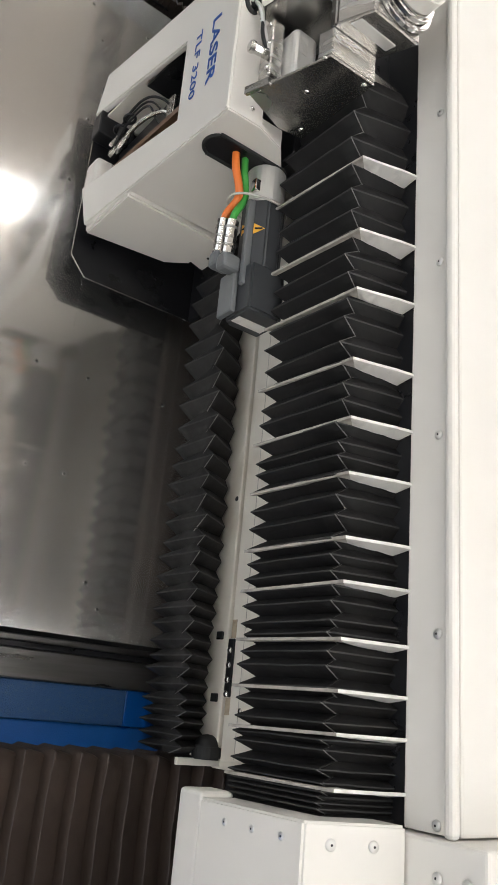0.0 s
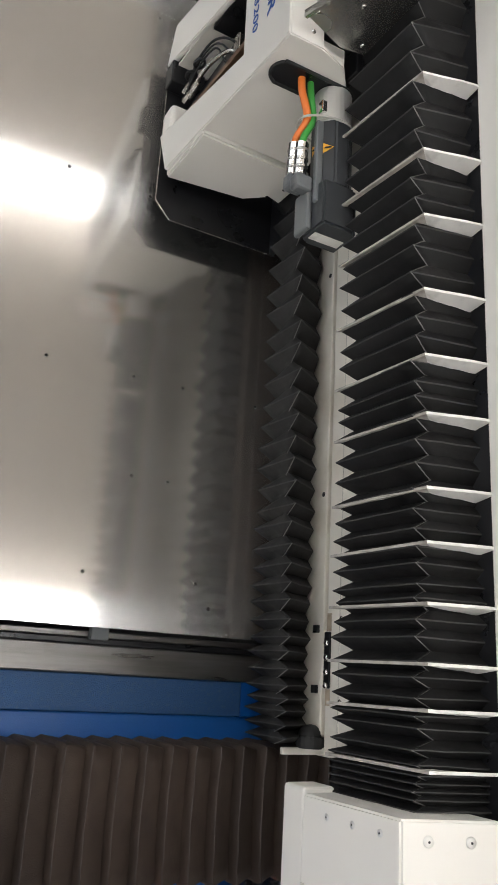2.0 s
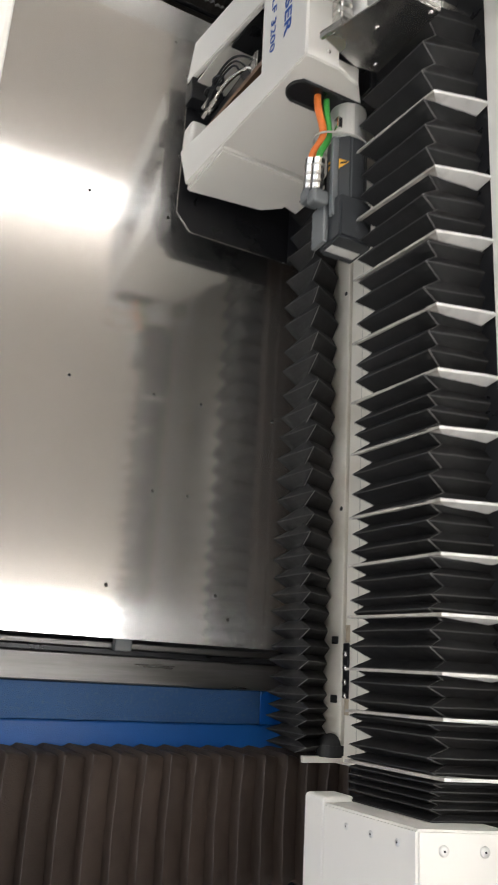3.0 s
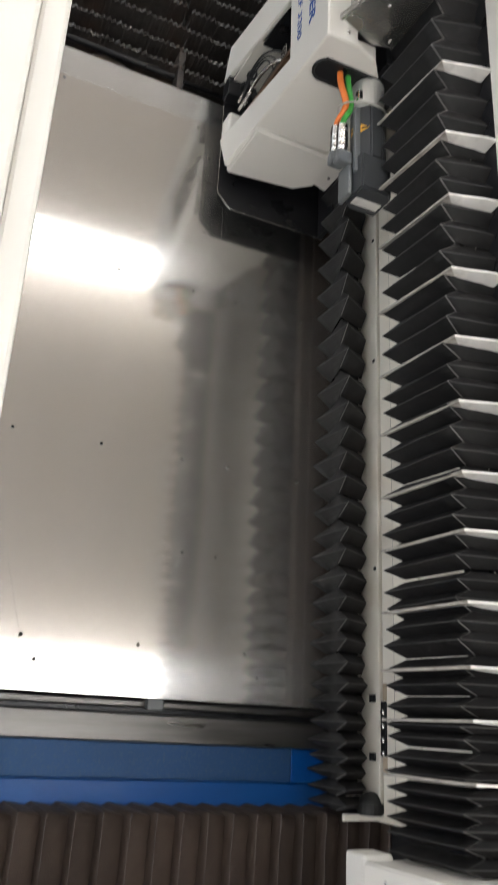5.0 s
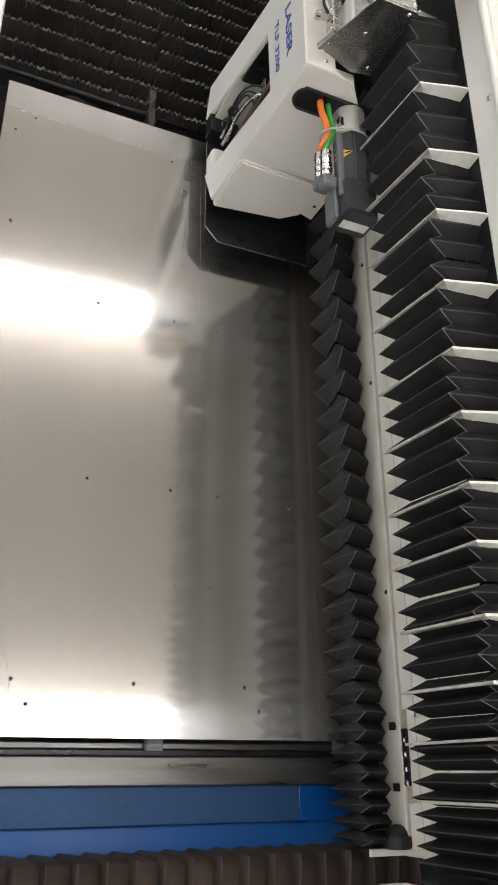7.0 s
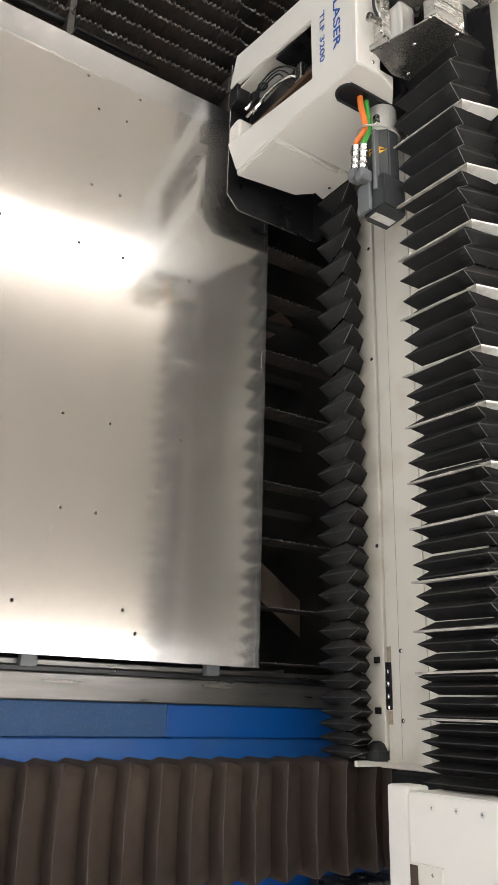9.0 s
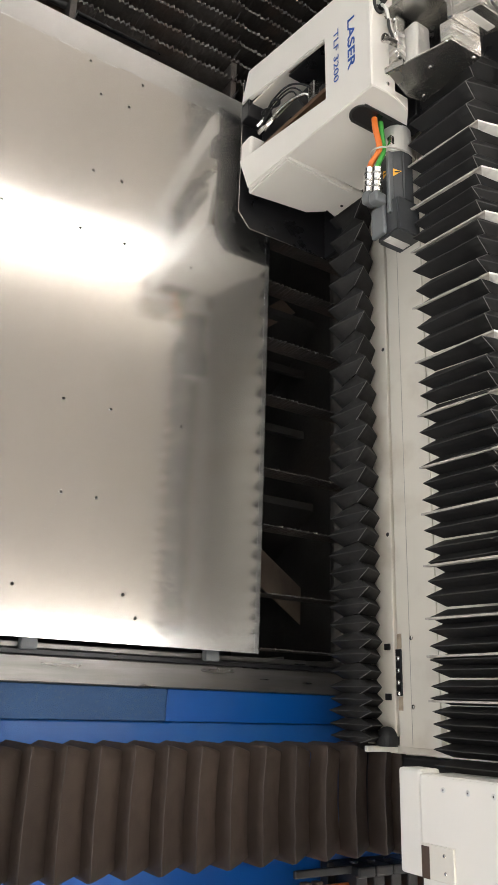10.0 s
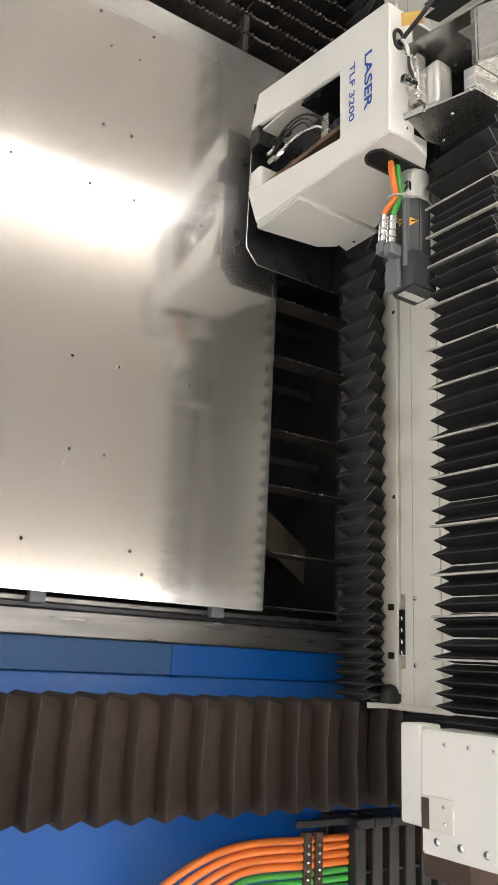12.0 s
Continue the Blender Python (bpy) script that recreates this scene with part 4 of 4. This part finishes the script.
    vb = rod((-0.325, 0.115, 0.572), (-0.300, 0.115, 0.575), 0.008, sides=6)
    rod((-0.334, 0.115, 0.571), (-0.324, 0.115, 0.572), 0.010, vb, bevel=0.002)
    part("valve_fitting", vb, CHROME, h)
    disc = rod((-0.212, 0.128, 0.776), (-0.212, 0.128, 0.786), 0.056, sides=36, bevel=0.002)
    rod((-0.212, 0.128, 0.785), (-0.212, 0.128, 0.798), 0.049, disc, sides=36, bevel=0.003)
    part("bearing_ring", disc, CHROME, h, "polished steel bearing ring")
    dial = rod((-0.212, 0.128, 0.797), (-0.212, 0.128, 0.826), 0.042, sides=36, bevel=0.003)
    rod((-0.212, 0.128, 0.825), (-0.212, 0.128, 0.858), 0.029, dial, sides=28, bevel=0.004)
    part("white_dial", dial, WHITE, h, "white round adjusting dial with small print")
    for k in range(5):
        q = 2.6 + 0.5 * k
        part("ring_screw", dome((-0.212 + 0.0525 * math.cos(q), 0.128 + 0.0525 * math.sin(q), 0.786), (0, 0, 1), 0.003, 0.002, sides=8), BLACK_STEEL, h)
    part("bellows_clamp", block((-0.150, 0.076, 0.630), (-0.055, 0.118, 0.662), 0.002), SATIN, h)
    part("rear_plate", block((-0.16, 0.122, 0.30), (-0.058, 0.36, 0.64), 0.004), BLACK_STEEL, h)
    part("grommet", tube([(-0.322 + 0.013 * math.cos(a * math.pi / 6), 0.235 + 0.022 * math.sin(a * math.pi / 6), 0.549) for a in range(13)], 0.004, n=2, cap=False), RUBBER, h)
    for k in range(3):
        part("grey_wire", tube([(-0.322, 0.235 + 0.005 * k, 0.545), (-0.312 - 0.003 * k, 0.21, 0.566), (-0.306 + 0.003 * k, 0.165, 0.563), (-0.298, 0.125 + 0.006 * k, 0.572)], 0.0035), CAST if k else RUBBER, h)
    part("black_hose", tube([(-0.320, 0.225, 0.545), (-0.318, 0.245, 0.60), (-0.30, 0.29, 0.65), (-0.25, 0.34, 0.70), (-0.17, 0.36, 0.73)], 0.0048), RUBBER, h)
    part("tape_flag", block((-0.012, -0.022, -0.001), (0.012, 0.022, 0.001), m=Matrix.Translation((-0.318, 0.262, 0.585)) @ Vector((-0.62, -0.5, 0.6)).to_track_quat("Z", "Y").to_matrix().to_4x4() @ pose(0, 0, 0, 0, 0, -25)), AMBER, h)
    return h


def servo_motor(h):
    cu, cz = -0.203, 0.466
    col = rod((cu, 0.0, cz), (cu, -0.072, cz), 0.0335, sides=28, bevel=0.003)
    part("gear_flange", col, CAST, h, "turned steel gear flange")
    part("flange_nut", block((cu - 0.036, -0.057, cz + 0.008), (cu - 0.025, -0.034, cz + 0.022), 0.002), CHROME, h)
    body = bmesh.new()
    oct_ = []
    for k in range(8):
        a = math.pi / 8 + k * math.pi / 4
        oct_.append((cu + 0.037 * math.cos(a), cz + 0.037 * math.sin(a)))
    prism(oct_, lambda a, b, d: (a, -0.073 - d, b), 0.129, body, bevel=0.003)
    m = part("servo_motor", body, MOTOR, h, "dark grey servo motor with warning stickers")
    end = [(cu - 0.037, cz - 0.025), (cu - 0.025, cz - 0.037), (cu + 0.037, cz - 0.037), (cu + 0.037, cz + 0.025), (cu + 0.025, cz + 0.037), (cu - 0.037, cz + 0.037)]
    part("encoder_housing", prism(end, lambda a, b, d: (a, -0.200 - d, b), 0.084, bevel=0.004), MOTOR, m)
    part("terminal_box", block((cu - 0.048, -0.281, cz - 0.036), (cu - 0.0375, -0.207, cz + 0.004), 0.003), MOTOR_GREY, m)
    part("rib", block((cu - 0.043, -0.236, cz + 0.010), (cu - 0.030, -0.078, cz + 0.02), 0.002), MOTOR_GREY, m)
    part("data_label", block((cu - 0.03, -0.2848, cz - 0.018), (cu + 0.028, -0.2842, cz + 0.004)), PLATE, m, "pale blank data label")
    for k, (z, y) in enumerate(((cz - 0.006, -0.111), (cz + 0.018, -0.125))):
        c = rod((cu - 0.062, y, z - 0.015), (cu - 0.062, y - 0.06, z - 0.02), 0.0115, sides=16, bevel=0.001)
        part("cable_connector", c, CHROME, m, "chromed cable connector")
        rings = bmesh.new()
        for q in (0.012, 0.03, 0.045):
            rod((cu - 0.062, y - q, z - 0.016), (cu - 0.062, y - q - 0.004, z - 0.0164), 0.0122, rings, sides=16)
        part("connector_ring", rings, SATIN, m)
        part("connector_elbow", block((cu - 0.074, y - 0.088, z - 0.033), (cu - 0.04, y - 0.06, z - 0.008), 0.006), MOTOR_GREY, m)
        top = (cu - 0.062, y, z - 0.015)
        start = (-0.276 + 0.020 * k, 0.012, 0.475 - 0.002 * k)
        part("power_cable" if k == 0 else "signal_cable", tube([start, (-0.274 + 0.018 * k, -0.025, 0.476), (-0.258 + 0.012 * k, -0.07, 0.470), (top[0], top[1] + 0.012, top[2] + 0.006), top], 0.0068 if k == 0 else 0.0060, sides=12),
             ORANGE if k == 0 else GREEN, m)
    tie = [(cu + 0.039 * math.cos(a * math.pi / 10) - 0.03 * max(0, -math.cos(a * math.pi / 10)), -0.077, cz + 0.037 * math.sin(a * math.pi / 10)) for a in range(21)]
    part("cable_tie", tube(tie, 0.002, n=2, sides=6, cap=False), TIE, m)
    for a, y in ((math.pi * 0.75, -0.130), (math.pi, -0.123)):
        n = Vector((math.cos(a), 0, math.sin(a)))
        c = Vector((cu, y, cz)) + n * 0.0345
        w = Vector((0, -1, 0))
        up = n.cross(w)
        bm = bmesh.new()
        vs = [bm.verts.new(c + p) for p in (up * 0.011, -up * 0.008 + w * 0.0105, -up * 0.008 - w * 0.0105)]
        bm.faces.new(vs)
        bmesh.ops.solidify(bm, geom=bm.faces[:], thickness=0.0006)
        bar = bmesh.new()
        part("warning_sticker", bm, YELLOW, m, "yellow triangular warning sticker")
        rod(c + n * 0.0006 + up * 0.007, c + n * 0.0006 - up * 0.005, 0.0014, bar, sides=6)
        part("sticker_mark", bar, RUBBER, m)


# ---- hoses and drag chain by the blue frame ----
def cable_loom():
    c = thing("cable_loom", "loop of orange and green cables clamped to a black drag chain", "cables")
    MOVING.append((c, [(t, pose(x, 0, 0)) for t, x in GANTRY]))
    for k in range(7):
        mat = ORANGE if k < 4 else GREEN
        y = -0.479 - 0.0165 * k
        r = 0.0078 if k < 4 else 0.0068
        z = 0.045
        p = [(0.34, y, z), (0.16, y - 0.002, z), (0.02, y, z), (-0.12, y, z), (-0.26, y + 0.003, z + 0.002), (-0.36 + 0.012 * k, y - 0.012, z), (-0.45 + 0.02 * k, y - 0.06, z - 0.02), (-0.52 + 0.022 * k, y - 0.14, z - 0.06), (-0.56 + 0.022 * k, y - 0.26, z - 0.14), (-0.57 + 0.02 * k, y - 0.4, z - 0.3)]
        part("orange_cable" if k < 4 else "green_cable", tube(p, r, sides=12), mat, c)
    for u in (-0.128, -0.098):
        part("clamp_bar", block((u - 0.010, -0.60, 0.038), (u + 0.010, -0.462, 0.058), 0.002), RUST_AND_SHADE, c, "grimy steel clamp bar")
        for k in range(7):
            part("clamp_screw", dome((u, -0.487 - 0.0165 * k, 0.058), (0, 0, 1), 0.004, 0.003), SATIN, c)
    for k in range(7):
        u = -0.012 + 0.05 * k
        part("chain_link", block((u, -0.66, 0.0), (u + 0.030, -0.445, 0.078), 0.004), CHAIN, c)
        part("chain_side", block((u - 0.002, -0.458, -0.01), (u + 0.046, -0.436, 0.088), 0.005), CHAIN, c)
        part("link_pin", rod((u + 0.022, -0.436, 0.04), (u + 0.022, -0.432, 0.04), 0.009, sides=14), CHAIN, c)
        part("separator", block((u + 0.030, -0.552, 0.03), (u + 0.05, -0.546, 0.07), 0.001), CHAIN, c)
    part("chain_bed", block((-0.03, -0.64, -0.03), (0.35, -0.44, -0.002), 0.003), CHAIN, c)
    part("guide_lip", block((-0.165, -0.452, 0.052), (0.35, -0.436, 0.062), 0.003), CHAIN, c)


def door_post():
    p = thing("door_frame", "white painted frame of the machine's door opening", "door frame")
    part("frame_face", block((-1.45, 0.02, 1.10), (-1.026, 2.6, 1.16), 0.003), WHITE, p)
    part("frame_edge", block((-1.026, 0.02, 1.10), (-1.008, 2.6, 1.15), 0.003), WHITE, p)
    part("frame_leg", block((-1.45, 2.6, -0.94), (-1.008, 2.7, 1.16), 0.004), WHITE, p)
    part("near_leg", block((-1.6, 0.02, -0.94), (-1.451, 0.12, 1.16), 0.004), WHITE, p)


hall()
machine_bed()
metal_sheet()
gantry()
upper_bellows()
far_bellows()
lower_bellows()
side_bellows()
head = cutting_head()
servo_motor(head)
cable_loom()
door_post()
bed()
scrap()


def motions():
    for ob, rows in MOVING:
        seen, out = set(), []
        for t, m in rows:
            if frame(t) not in seen:
                seen.add(frame(t))
                out.append((t, m))
        walk(ob, out)


motions()
